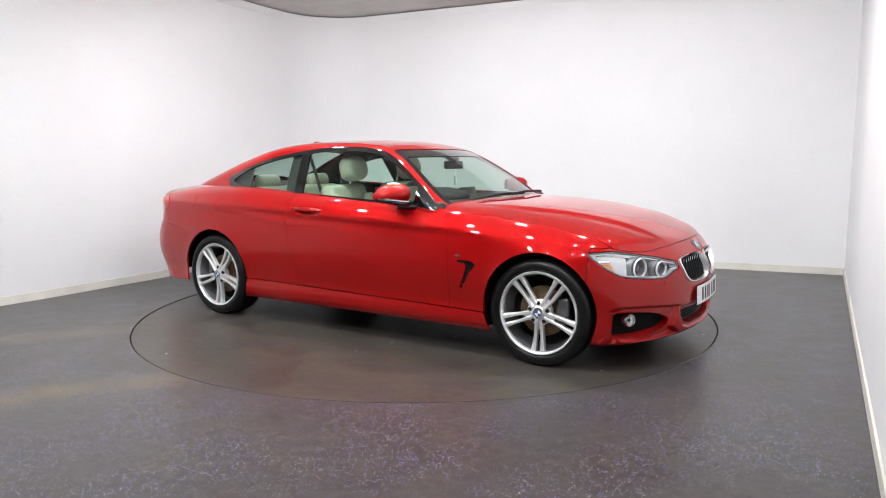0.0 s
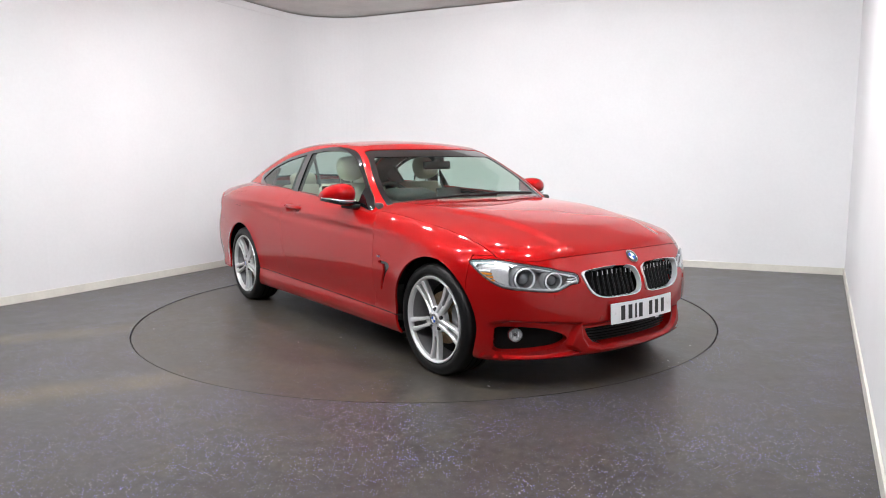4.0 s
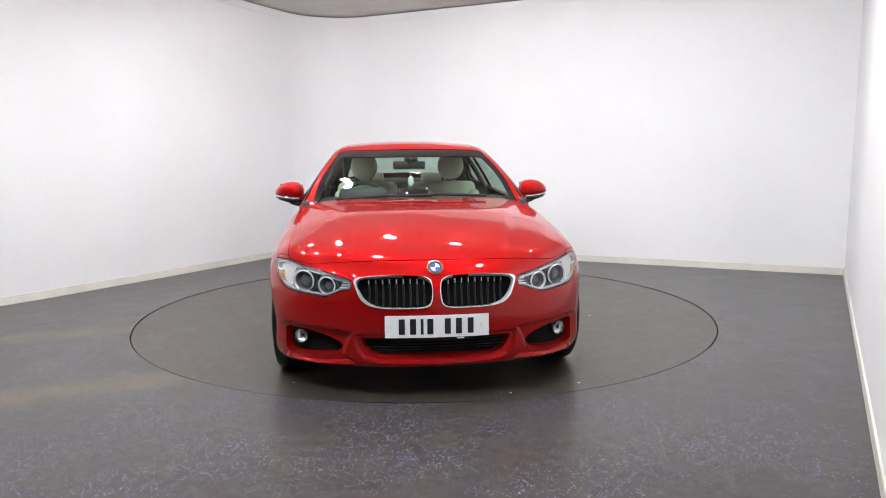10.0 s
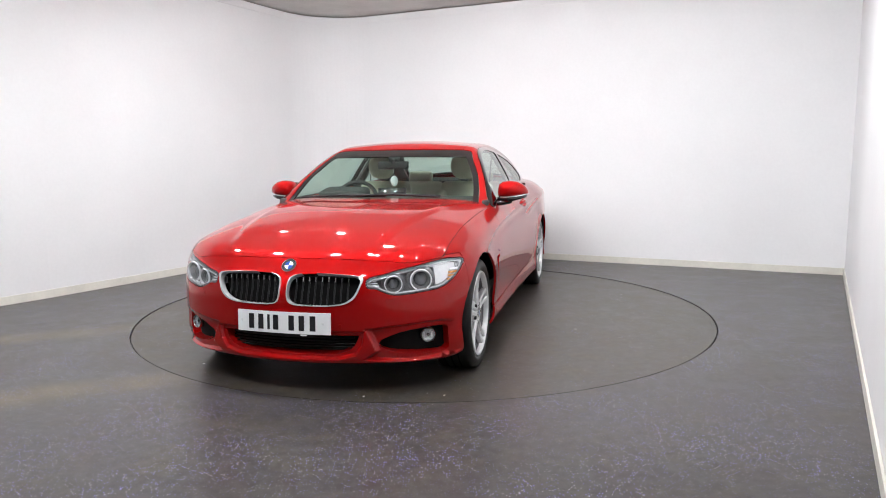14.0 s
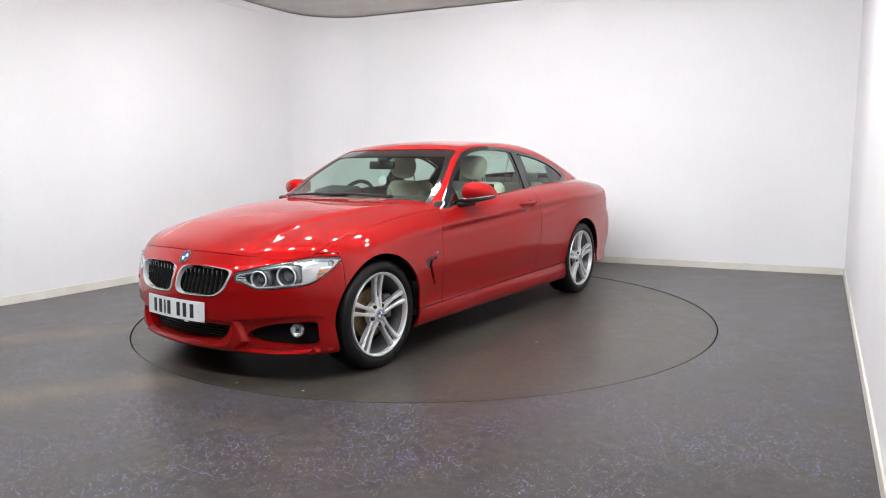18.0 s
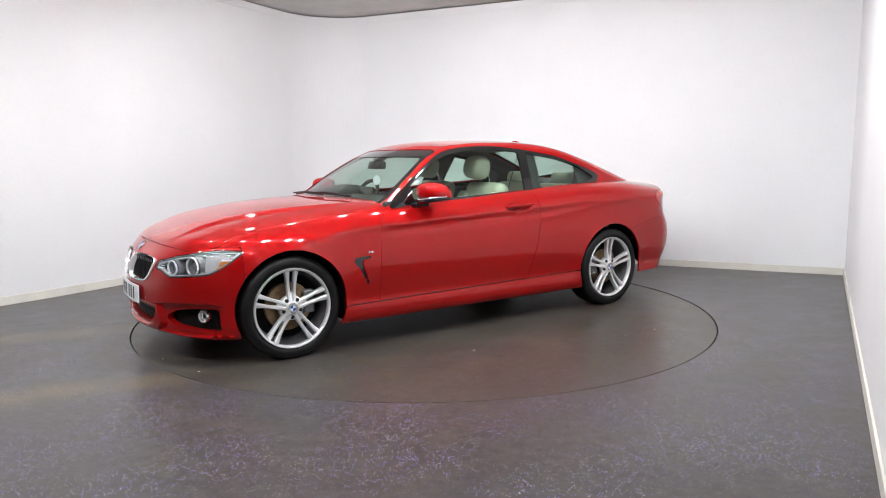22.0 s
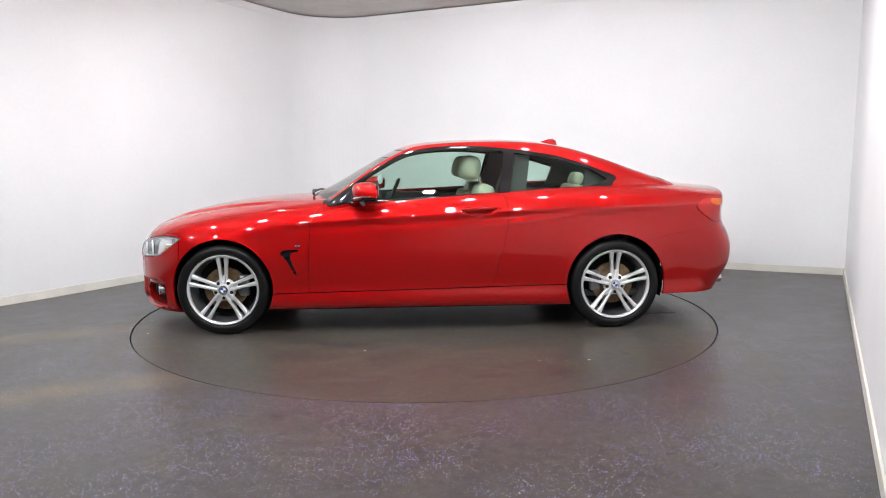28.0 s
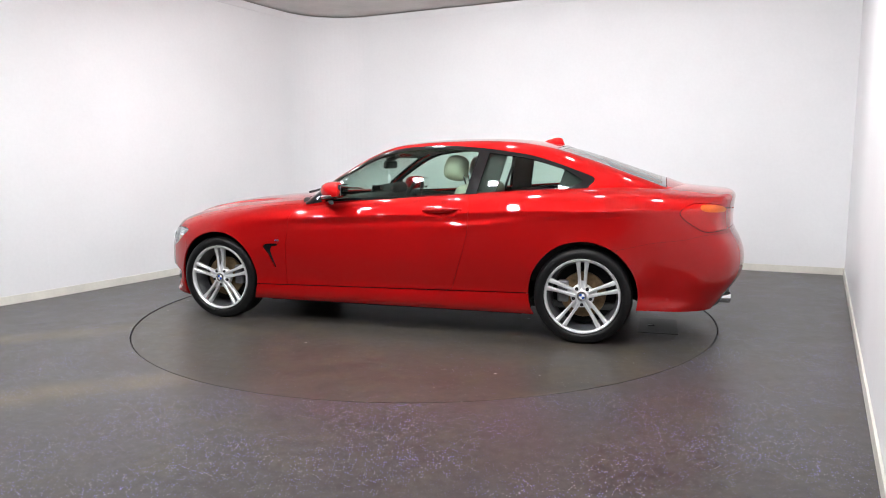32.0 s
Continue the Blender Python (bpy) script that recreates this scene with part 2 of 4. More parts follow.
def spline(keys):
    """A smooth curve through (x, value) keys, which may be given in any order."""
    keys = sorted(keys)
    xs, ys = np.array([k[0] for k in keys], float), np.array([k[1] for k in keys], float)
    h, d = np.diff(xs), np.diff(ys) / np.diff(xs)
    m = np.concatenate([[d[0]], (d[1:] * h[:-1] + d[:-1] * h[1:]) / (h[1:] + h[:-1]), [d[-1]]])

    def value(x):
        x = np.asarray(x, float)
        i = np.clip(np.searchsorted(xs, x) - 1, 0, len(h) - 1)
        t = (np.clip(x, xs[0], xs[-1]) - xs[i]) / h[i]
        y = ys[i] * (1 + 2 * t) * (1 - t) ** 2 + m[i] * h[i] * t * (1 - t) ** 2 + ys[i + 1] * t * t * (3 - 2 * t) + m[i + 1] * h[i] * t * t * (t - 1)
        return y + m[0] * np.minimum(x - xs[0], 0) + m[-1] * np.maximum(x - xs[-1], 0)

    return value


def rounded(points, steps=6, closed=True):
    """A smooth closed outline through the points."""
    p = np.array(points, float)
    n, out = len(p), []
    for i in range(n if closed else n - 1):
        a, b, c, d = (p[(i + k) % n] if closed else p[min(max(i + k, 0), n - 1)] for k in (-1, 0, 1, 2))
        for k in range(steps):
            t = k / steps
            out.append(0.5 * (2 * b + (c - a) * t + (2 * a - 5 * b + 4 * c - d) * t * t + (3 * b - a - 3 * c + d) * t ** 3))
    return np.array(out if closed else out + [p[-1]])


def inside(u, v, outline):
    """The signed distance of (u, v) from a closed outline, negative inside."""
    o = np.asarray(outline, float)
    best, odd = np.full(np.shape(u), 1e9), np.zeros(np.shape(u), bool)
    for (ax, ay), (bx, by) in zip(o, np.roll(o, -1, 0)):
        ex, ey = bx - ax, by - ay
        t = np.clip(((u - ax) * ex + (v - ay) * ey) / (ex * ex + ey * ey + 1e-12), 0, 1)
        best = np.minimum(best, np.hypot(u - ax - t * ex, v - ay - t * ey))
        if ey:
            odd ^= ((ay > v) != (by > v)) & (u < ax + ex * (v - ay) / ey)
    return np.where(odd, -best, best)


def smax(a, b, k):
    """The larger of the two, with a fillet."""
    h = np.clip(k - np.abs(a - b), 0, None) / k
    return np.maximum(a, b) + h * h * k * 0.25


def step(a, b, x):
    t = np.clip((x - a) / (b - a), 0, 1)
    return t * t * (3 - 2 * t)


def cut(surface, fields):
    """The piece of a surface (points, faces) on which all the fields are negative, with clean edges."""
    V, F = surface
    for field in fields:
        g = field(V[:, 0], V[:, 1], V[:, 2])
        g = np.where(np.abs(g) < 1e-7, 1e-7, g)
        keep, extra, cache, out = g < 0, [], {}, []
        for f in F:
            k = [keep[i] for i in f]
            if all(k):
                out.append(f)
            elif any(k):
                poly = []
                for a, b in zip(f, f[1:] + f[:1]):
                    if keep[a]:
                        poly.append(a)
                    if keep[a] != keep[b]:
                        key = (a, b) if a < b else (b, a)
                        if key not in cache:
                            t = g[a] / (g[a] - g[b])
                            cache[key] = len(V) + len(extra)
                            extra.append(V[a] + (V[b] - V[a]) * t)
                        poly.append(cache[key])
                if len(poly) > 2:
                    out.append(poly)
        if extra:
            V = np.vstack([V, np.array(extra)])
        F = out
    used = sorted({i for f in F for i in f})
    index = {k: i for i, k in enumerate(used)}
    return V[used], [[index[i] for i in f] for f in F]


# ---- the studio: floor, walls, ceiling ----
CORNER = Vector((4.350, 1.336, 0))
ALONG = Vector((-0.9015, 0.4328, 0)).normalized()
DOWN = Vector((-0.5030, -0.8643, 0)).normalized()
WIDE, LONG, HIGH = 6.39, 9.9, 3.10


def plan(u, v):
    """A place on the floor: u along the end wall from its corner, v along the long wall."""
    p = CORNER + ALONG * u + DOWN * v
    return p.x, p.y


def wall_run(name, line, z0, z1, thick, mat, label):
    """A wall along a line on the plan; thick to the line's right-hand side."""
    verts, faces, n = [], [], len(line)
    out = []
    for i in range(n):
        a, b = Vector(line[max(i - 1, 0)]), Vector(line[min(i + 1, n - 1)])
        d = (b - a).normalized()
        out.append(Vector((d.y, -d.x)))
    for p, o in zip(line, out):
        q = Vector(p) + o * thick
        verts += [(p[0], p[1], z0), (p[0], p[1], z1), (q.x, q.y, z1), (q.x, q.y, z0)]
    for i in range(n - 1):
        a, b = 4 * i, 4 * i + 4
        faces += [(a + k, a + (k + 1) % 4, b + (k + 1) % 4, b + k) for k in range(4)]
    faces += [(3, 2, 1, 0), tuple(4 * (n - 1) + k for k in range(4))]
    ob = mesh_object(name, verts, faces, mat, smooth=False)
    return tagged(ob, label, kind="structure")


def end_to_left(offset=0.0, radius=0.72, steps=18):
    """The end wall, the rounded corner and the left-hand wall as one line on the plan."""
    pts = [plan(-0.0, offset), plan(WIDE - radius, offset)]
    for i in range(1, steps + 1):
        a = math.pi / 2 * i / steps
        r = radius - offset
        pts.append(plan(WIDE - radius + r * math.sin(a), radius - r * math.cos(a)))
    for v, bow in ((2.0, -0.01), (3.0, -0.01), (4.0, 0.01), (5.0, 0.07), (LONG, 0.07)):
        pts.append(plan(WIDE - offset + bow, v))
    return pts


back = end_to_left()
wall_run("wall_end", back, 0, HIGH, 0.12, WALL, "smooth white painted end and side wall with a rounded corner")
wall_run("baseboard", end_to_left(0.014), 0.0, 0.074, 0.012, SKIRTING, "cream painted skirting along the white wall")
wall_run("trim", end_to_left(0.010), HIGH - 0.085, HIGH - 0.004, 0.008, WALL, "white cove strip under the ceiling edge")
right = [plan(-0.0, LONG), plan(-0.0, -0.12)]
wall_run("wall_right", right, 0, HIGH, 0.12, WALL, "smooth white painted long wall")
wall_run("baseboard", [plan(0.014, LONG), plan(0.014, 0.0)], 0.0, 0.074, 0.012, SKIRTING, "cream painted skirting along the long white wall")
# Added out of view behind the camera; its dark tone shapes the light.
wall_run("wall_front", [plan(WIDE + 0.25, LONG), plan(-0.12, LONG)], 0, HIGH, 0.12, DIM_WALL, "unseen plain wall added behind the camera, grey to dim the car's sides")

TABLE_R = 2.246


def floor_sheet():
    """The floor round the turntable's round pit."""
    n = 128
    verts, faces = [], []
    corners = [Vector(plan(-0.3, LONG + 0.3)), Vector(plan(-0.3, -0.3)), Vector(plan(WIDE + 0.4, -0.3)), Vector(plan(WIDE + 0.4, LONG + 0.3))]

    def edge(a):
        d = Vector((math.cos(a), math.sin(a)))
        best = 99
        for p, q in zip(corners, corners[1:] + corners[:1]):
            e = q - p
            det = d.x * -e.y + d.y * e.x
            if abs(det) > 1e-9:
                t, s = (p.x * -e.y + p.y * e.x) / det, (d.x * p.y - d.y * p.x) / det
                if t > 0 and -1e-6 <= s <= 1 + 1e-6:
                    best = min(best, t)
        return d * best

    for i in range(n):
        a = 2 * math.pi * i / n
        r = TABLE_R + 0.010
        e = edge(a)
        verts += [(r * math.cos(a), r * math.sin(a), -0.03), (r * math.cos(a), r * math.sin(a), 0.0), (e.x, e.y, 0.0), (e.x, e.y, -0.03)]
    for i in range(n):
        a, b = 4 * i, 4 * ((i + 1) % n)
        faces += [(a + k, b + k, b + k + 1, a + k + 1) for k in range(3)]
    return tagged(mesh_object("floor", verts, faces, FLOOR, smooth=False), "grey flecked safety vinyl floor with brown tyre dust", kind="structure")


floor_sheet()
bm = lathe([(0.001, -0.031), (TABLE_R + 0.2, -0.031), (TABLE_R + 0.2, -0.05), (0.001, -0.05)], steps=96)
tagged(part("pit_floor", bm, SEAM), "dark gap round the edge of the turntable", kind="structure")

ceiling = [plan(-0.12, -0.12), plan(WIDE + 0.4, -0.12), plan(WIDE + 0.4, LONG + 0.12), plan(-0.12, LONG + 0.12)]
tagged(part("ceiling", prism(ceiling, 0.08, "xy", HIGH + 0.012), CEILING), "off-white ceiling boards, lightly stained", kind="structure")


def ceiling_light():
    lamp = tagged(new("ceiling_light"), "small square white floodlight tilted down from the ceiling", "floodlight", "ceiling floodlights")
    part("diffuser", box((0.11, 0.11, 0.010), (0, 0, -0.020)), PANELS[0], lamp, "bright even diffuser")
    bm = bmesh.new()
    for s in (-1, 1):
        box((0.142, 0.016, 0.05), (0, s * 0.063, -0.005), 0.003, bm=bm)
        box((0.016, 0.11, 0.05), (s * 0.063, 0, -0.005), 0.003, bm=bm)
    part("frame", bm, PANEL_FRAME, lamp, "white lamp housing")
    part("back", box((0.11, 0.11, 0.03), (0, 0, 0.004), 0.004), PANEL_FRAME, lamp)
    part("bracket", box((0.03, 0.03, 0.12), (0, 0.045, 0.075), 0.004, (30, 0, 0)), PANEL_FRAME, lamp)
    return lamp


first_lamp = ceiling_light()
turn = math.degrees(math.atan2(ALONG.y, ALONG.x))
spots = [(u, v) for u in (0.90, 1.70, 2.50, 3.30, 4.10, 4.90) for v in (3.4, 5.1, 7.1)]
for i, (u, v) in enumerate(spots):
    x, y = plan(u, v)
    m = pose(x, y, HIGH - 0.13, -30, 0, turn)
    if i == 0:
        first_lamp.matrix_basis = m
    else:
        lamp = copy_thing(first_lamp, m)
        for ob in lamp.children:
            if ob.name.startswith("diffuser"):
                ob.data = ob.data.copy()
                ob.data.materials[0] = PANELS[3 if i == 15 else i % 3]

# ---- the turntable ----
turntable = tagged(new("turntable"), "round vehicle turntable flush with the floor, covered in grey vinyl", "turntable")
part("deck", lathe([(0.001, 0.0), (TABLE_R - 0.004, 0.0), (TABLE_R, -0.004), (TABLE_R, -0.028)], steps=160), DISC, turntable)
part("edge_ring", lathe([(TABLE_R - 0.030, 0.0006), (TABLE_R - 0.029, 0.0012), (TABLE_R - 0.003, 0.0012), (TABLE_R - 0.002, 0.0006)], steps=160), DISC, turntable, "vinyl edge of the turntable")
hatch = part("hatch", box((0.27, 0.46, 0.004), (-1.84, 0.12, 0.001), 0.0015), SATIN_FLOOR, turntable, "worn metal hatch plate in the turntable")
part("hatch_ring", lathe([(0.012, 0.0), (0.012, 0.003), (0.022, 0.003), (0.024, 0.0)], steps=24, at=(-1.79, 0.12, 0.003)), SEAM, hatch)
part("hatch_pull", box((0.03, 0.014, 0.004), (-1.785, 0.12, 0.005), 0.001), WHITE_ENAMEL, hatch)
rng = random.Random(4)
for k in range(20):
    a, r = rng.uniform(0, 2 * math.pi), TABLE_R * math.sqrt(rng.uniform(0.08, 0.97))
    if k == 0:
        a, r = math.atan2(-1.316, 0.337), math.hypot(1.316, 0.337)
    size = rng.uniform(0.004, 0.012)
    bm = bmesh.new()
    ring = [bm.verts.new((r * math.cos(a) + size * rng.uniform(0.5, 1.3) * math.cos(b), r * math.sin(a) + size * rng.uniform(0.3, 1.0) * math.sin(b), 0.0016)) for b in (0, 1.1, 2.3, 3.4, 4.6, 5.5)]
    bm.faces.new(ring)
    part("scrap", bm, WHITE_ENAMEL if k % 3 else SKIRTING, turntable, "small pale paint chip")


def floor_seam(x0, y0, x1, y1, mat, label):
    d = Vector((x1 - x0, y1 - y0)).normalized() * 0.0018
    verts = [(x0 - d.y, y0 + d.x, 0.0012), (x1 - d.y, y1 + d.x, 0.0012), (x1 + d.y, y1 - d.x, 0.0012), (x0 + d.y, y0 - d.x, 0.0012)]
    return tagged(mesh_object("trim", verts, [(0, 1, 2, 3)], mat, smooth=False), label, kind="structure")


floor_seam(-0.951, -2.538, -0.050, -3.153, PALE_SEAM, "thin pale weld seam in the vinyl floor")
floor_seam(-3.431, -0.592, -2.783, -0.329, SEAM, "thin dark weld seam in the vinyl floor")


# ---- the car's surfaces: x ahead, y to its left, z up, from the middle of the wheelbase ----
HALF = spline([(2.3, 0.80), (2.05, 0.848), (1.87, 0.872), (1.687, 0.890), (1.4, 0.912), (1.0, 0.912), (0.4, 0.905), (-0.4, 0.907), (-1.0, 0.917), (-1.4, 0.928), (-1.8, 0.912), (-2.2, 0.862), (-2.5, 0.79)])
INSET = spline([(0.10, 0.075), (0.16, 0.030), (0.195, 0.016), (0.225, 0.014), (0.250, 0.016), (0.268, 0.019), (0.282, 0.022), (0.31, 0.024), (0.36, 0.020), (0.43, 0.011), (0.50, 0.006), (0.56, 0.006), (0.62, 0.010), (0.68, 0.016), (0.74, 0.022), (0.79, 0.028), (0.83, 0.040), (0.88, 0.060), (0.94, 0.092), (1.00, 0.130)])
TOP = spline([(2.30, 0.50), (2.17, 0.610), (2.06, 0.698), (1.84, 0.796), (1.50, 0.874), (1.15, 0.914), (0.85, 0.940), (0.4, 0.966), (-0.6, 1.006), (-1.3, 1.044), (-1.75, 1.046), (-2.0, 1.022), (-2.13, 1.008), (-2.27, 0.994), (-2.40, 0.982), (-2.48, 0.964), (-2.62, 0.90)])
EDGE = spline([(2.30, 0.10), (1.8, 0.100), (1.3, 0.088), (0.9, 0.066), (0.4, 0.052), (-1.0, 0.050), (-1.5, 0.060), (-1.8, 0.070), (-2.4, 0.085)])
NOSE = spline([(0.06, 2.03), (0.10, 2.10), (0.15, 2.155), (0.20, 2.172), (0.33, 2.178), (0.44, 2.180), (0.54, 2.172), (0.62, 2.150), (0.68, 2.125), (0.80, 2.10)])
TAIL = spline([(0.10, -2.25), (0.20, -2.325), (0.30, -2.385), (0.42, -2.452), (0.55, -2.466), (0.66, -2.432), (0.73, -2.394), (0.80, -2.384), (0.90, -2.390), (0.97, -2.396), (1.05, -2.375)])
RIDGE = spline([(2.2, 0.70), (1.4, 0.745), (0.4, 0.790), (-0.6, 0.835), (-1.4, 0.868), (-2.4, 0.880)])
HAUNCH = spline([(0.0, 0.715), (-0.6, 0.752), (-1.1, 0.815), (-1.4, 0.850), (-1.8, 0.868)])
ROOF = spline([(1.2, 0.74), (0.88, 0.925), (0.667, 1.031), (0.431, 1.167), (0.244, 1.268), (0.10, 1.322), (-0.173, 1.358), (-0.45, 1.368), (-0.73, 1.366), (-0.96, 1.348), (-1.19, 1.307), (-1.425, 1.240), (-1.66, 1.158), (-1.89, 1.078), (-2.2, 0.96), (-2.4, 0.87)])
CABIN = spline([(1.1, 0.83), (0.7, 0.822), (0.3, 0.800), (-0.3, 0.784), (-0.9, 0.776), (-1.4, 0.760), (-1.8, 0.705), (-2.2, 0.60)])
AXLE_F, AXLE_R, HUB = 1.405, -1.405, 0.312
ARCH_F, ARCH_R = 0.354, 0.358
RIDE, TYRE = 0.016, 0.325  # height of the body over the floor datum; tyre radius


SCOOP = [(0.816, 0.345), (0.745, 0.369), (0.586, 0.362), (0.420, 0.346), (0.452, 0.285), (0.472, 0.228), (0.410, 0.182), (0.60, 0.162), (0.832, 0.165)]
MOUTH = [(-0.1, 0.350), (0.415, 0.332), (0.405, 0.26), (0.37, 0.210), (0.28, 0.188), (-0.1, 0.182)]


def body_field(x, y, z):
    """Negative inside the lower body, in metres or nearly so."""
    y = np.abs(y)
    ridge = z - RIDGE(x)
    inset = INSET(z - (RIDGE(x) - 0.79) * step(0.40, 0.70, z))
    # the shoulder crease with the hollow under it, and the second crease that rises over the haunch
    inset = inset - 0.0060 * np.exp(-((ridge - 0.004) / 0.020) ** 2) * step(1.2, 0.5, x)
    inset = inset + 0.0070 * np.exp(-((ridge + 0.042) / 0.030) ** 2) * step(1.2, 0.5, x) * step(-1.5, -0.8, x)
    inset = inset - 0.0065 * np.exp(-((z - HAUNCH(x)) / 0.022) ** 2) * step(-0.35, -0.75, x) * step(-1.9, -1.5, x)
    for xc, r in ((AXLE_F, ARCH_F), (AXLE_R, ARCH_R)):
        d = np.hypot(x - xc, z - HUB) - r
        inset = inset - 0.011 * np.exp(-np.clip(d, 0, None) / 0.05) * step(0.15, 0.3, z)
    # the hollow behind the door's handle
    grip = np.hypot((x + 0.415) / 0.130, (z - 0.842) / 0.036)
    inset = inset + 0.022 * step(1.0, 0.55, grip)
    side = (y - HALF(x) + inset) * 0.96
    crown = EDGE(x) * (0.35 * (y / 0.8) ** 2 + 0.65 * (y / 0.8) ** 5)
    fold = 0.60 - 0.17 * (x - 0.9)
    dome = 0.014 * step(fold + 0.040, fold - 0.030, y) * step(0.80, 1.3, x) * step(2.12, 1.75, x)
    top = (z - TOP(x) + crown - dome) * 0.97
    hollow = np.zeros(np.shape(x))
    nose = (x > 1.55) & (z < 0.45)
    hollow[nose] = 0.036 * step(0.004, -0.013, inside(y[nose], z[nose], SCOOP)) + 0.022 * step(0.006, -0.012, inside(y[nose], z[nose], MOUTH))
    front = (x - NOSE(z) + hollow + 0.34 * y ** 2 + 0.42 * y ** 6) * 0.93
    rear = (TAIL(z) - x + 0.19 * y ** 2 + 0.26 * y ** 6) * 0.95
    under = 0.13 - z + 0.02 * step(1.7, 2.1, np.abs(x))
    shell = smax(smax(side, front, 0.07), rear, 0.11)
    return smax(smax(shell, top, 0.095 - 0.045 * step(-2.05, -2.30, x)), under, 0.05)


def cabin_field(x, y, z):
    """Negative inside the greenhouse."""
    y = np.abs(y)
    lean = z - 0.92
    lean = np.where(lean < 0, 0.2 * lean, lean)
    side = (y - CABIN(x) + 0.45 * lean + 0.30 * lean * np.abs(lean)) * 0.82
    sweep = x + (0.08 + 0.10 * step(0.42, 0.75, x)) * y ** 2 * step(-0.1, 0.2, x) - 0.10 * y ** 2 * step(-0.9, -1.4, x)
    top = (z - ROOF(sweep) + 0.042 * (y / 0.6) ** 2) * (1 - 0.14 * step(-0.1, 0.4, x) - 0.08 * step(-1.0, -1.4, x))
    return smax(side, top, 0.05)


def radiate(field, origin, way, far=3.0):
    """Where rays from inside leave a field."""
    lo, hi = np.zeros(len(way)), np.full(len(way), far)
    for _ in range(40):
        mid = (lo + hi) / 2
        p = origin + way * mid[:, None]
        out = field(p[:, 0], p[:, 1], p[:, 2]) > 0
        hi, lo = np.where(out, mid, hi), np.where(out, lo, mid)
    return origin + way * lo[:, None]


def shell(field, x0, x1, zc, low, high, nx, nfan, nphi):
    """The left half of a closed field as a fine grid: a spine of cross-sections with a fan at each end."""
    phi = np.radians(np.linspace(low, high, nphi))
    rows_o, rows_d = [], []
    for a in np.linspace(90, 0, nfan, endpoint=False):
        rows_o.append((x0, -a))
    for x in np.linspace(x0, x1, nx):
        rows_o.append((x, 0.0))
    for a in np.linspace(0, 90, nfan + 1)[1:]:
        rows_o.append((x1, a))
    o, d = [], []
    for x, a in rows_o:
        c, s = math.cos(radians(a)), math.sin(radians(a))
        for f in phi:
            o.append((x, 0, zc))
            d.append((s, c * math.cos(f), c * math.sin(f)))
    V = radiate(field, np.array(o), np.array(d))
    n, m = len(rows_o), nphi
    F = [[i * m + j, (i + 1) * m + j, (i + 1) * m + j + 1, i * m + j + 1] for i in range(n - 1) for j in range(m - 1)]
    return V, F


def field_normals(field, V):
    e = 2e-3
    g = np.stack([field(V[:, 0] + dx, V[:, 1] + dy, V[:, 2] + dz) - field(V[:, 0] - dx, V[:, 1] - dy, V[:, 2] - dz) for dx, dy, dz in ((e, 0, 0), (0, e, 0), (0, 0, e))], 1)
    return g / (np.linalg.norm(g, axis=1, keepdims=True) + 1e-12)


# ---- the car ----
car = tagged(new("coupe_car"), "glossy red two-door coupe parked on the turntable", "car")
BODY = shell(body_field, -1.95, 1.70, 0.55, -90, 90, 200, 60, 150)
CABIN_SHELL = shell(cabin_field, -1.55, 0.35, 0.95, -16, 90, 150, 48, 90)


def mirrored(surface):
    V, F = surface
    return V * (1, -1, 1), [f[::-1] for f in F]


def whole(surface):
    V, F = mirrored(surface)
    n = len(surface[0])
    return np.vstack([surface[0], V]), surface[1] + [[i + n for i in f] for f in F]


def panel(name, field, surface, cuts, mat, parent, label="", rim=0.014, lift=0.0, deep=()):
    """A sheet cut out of a surface, with turned-in edges; deep: (field, depth) for edges that turn in further."""
    V, F = cut(surface, cuts)
    N = field_normals(field, V)
    a, b, c = (V[[f[k] for f in F]] for k in (0, 1, 2))
    facing = np.einsum("ij,ij->i", np.cross(b - a, c - a), N[[f[0] for f in F]])
    F = [f if k > 0 else f[::-1] for f, k in zip(F, facing)]
    V = V + N * lift
    if rim:
        edges = {}
        for f in F:
            for i, j in zip(f, f[1:] + f[:1]):
                edges[(i, j)] = edges.get((i, j), 0) + 1
        border = [(i, j) for (i, j) in edges if (j, i) not in edges and max(abs(V[i][1]), abs(V[j][1])) > 2e-3]
        ring = sorted({i for e in border for i in e})
        depth = np.full(len(ring), rim)
        for g, d in deep:
            near = np.abs(g(V[ring][:, 0], V[ring][:, 1], V[ring][:, 2])) < 0.006
            depth = np.where(near, d, depth)
        n = len(V)
        top = {k: n + i for i, k in enumerate(ring)}
        low = {k: n + len(ring) + i for i, k in enumerate(ring)}
        out = np.zeros((len(ring), 3))
        place = {k: i for i, k in enumerate(ring)}
        for i, j in border:
            s = np.cross(V[j] - V[i], N[i])
            s = s / (np.linalg.norm(s) + 1e-9)
            out[place[i]] += s
            out[place[j]] += s
        out /= np.linalg.norm(out, axis=1, keepdims=True) + 1e-9
        V = np.vstack([V, V[ring], V[ring] - N[ring] * depth[:, None]])
        N = np.vstack([N, out, out])
        F = F + [[top[j], top[i], low[i], low[j]] for i, j in border]
    return mesh_object(name, V, F, mat, parent, label, normals=N)


def either_side(make):
    """Builds a piece for the car's left (1) and right (-1) side."""
    return [make(s) for s in (1, -1)]


def side_of(surface, s):
    return surface if s > 0 else mirrored(surface)


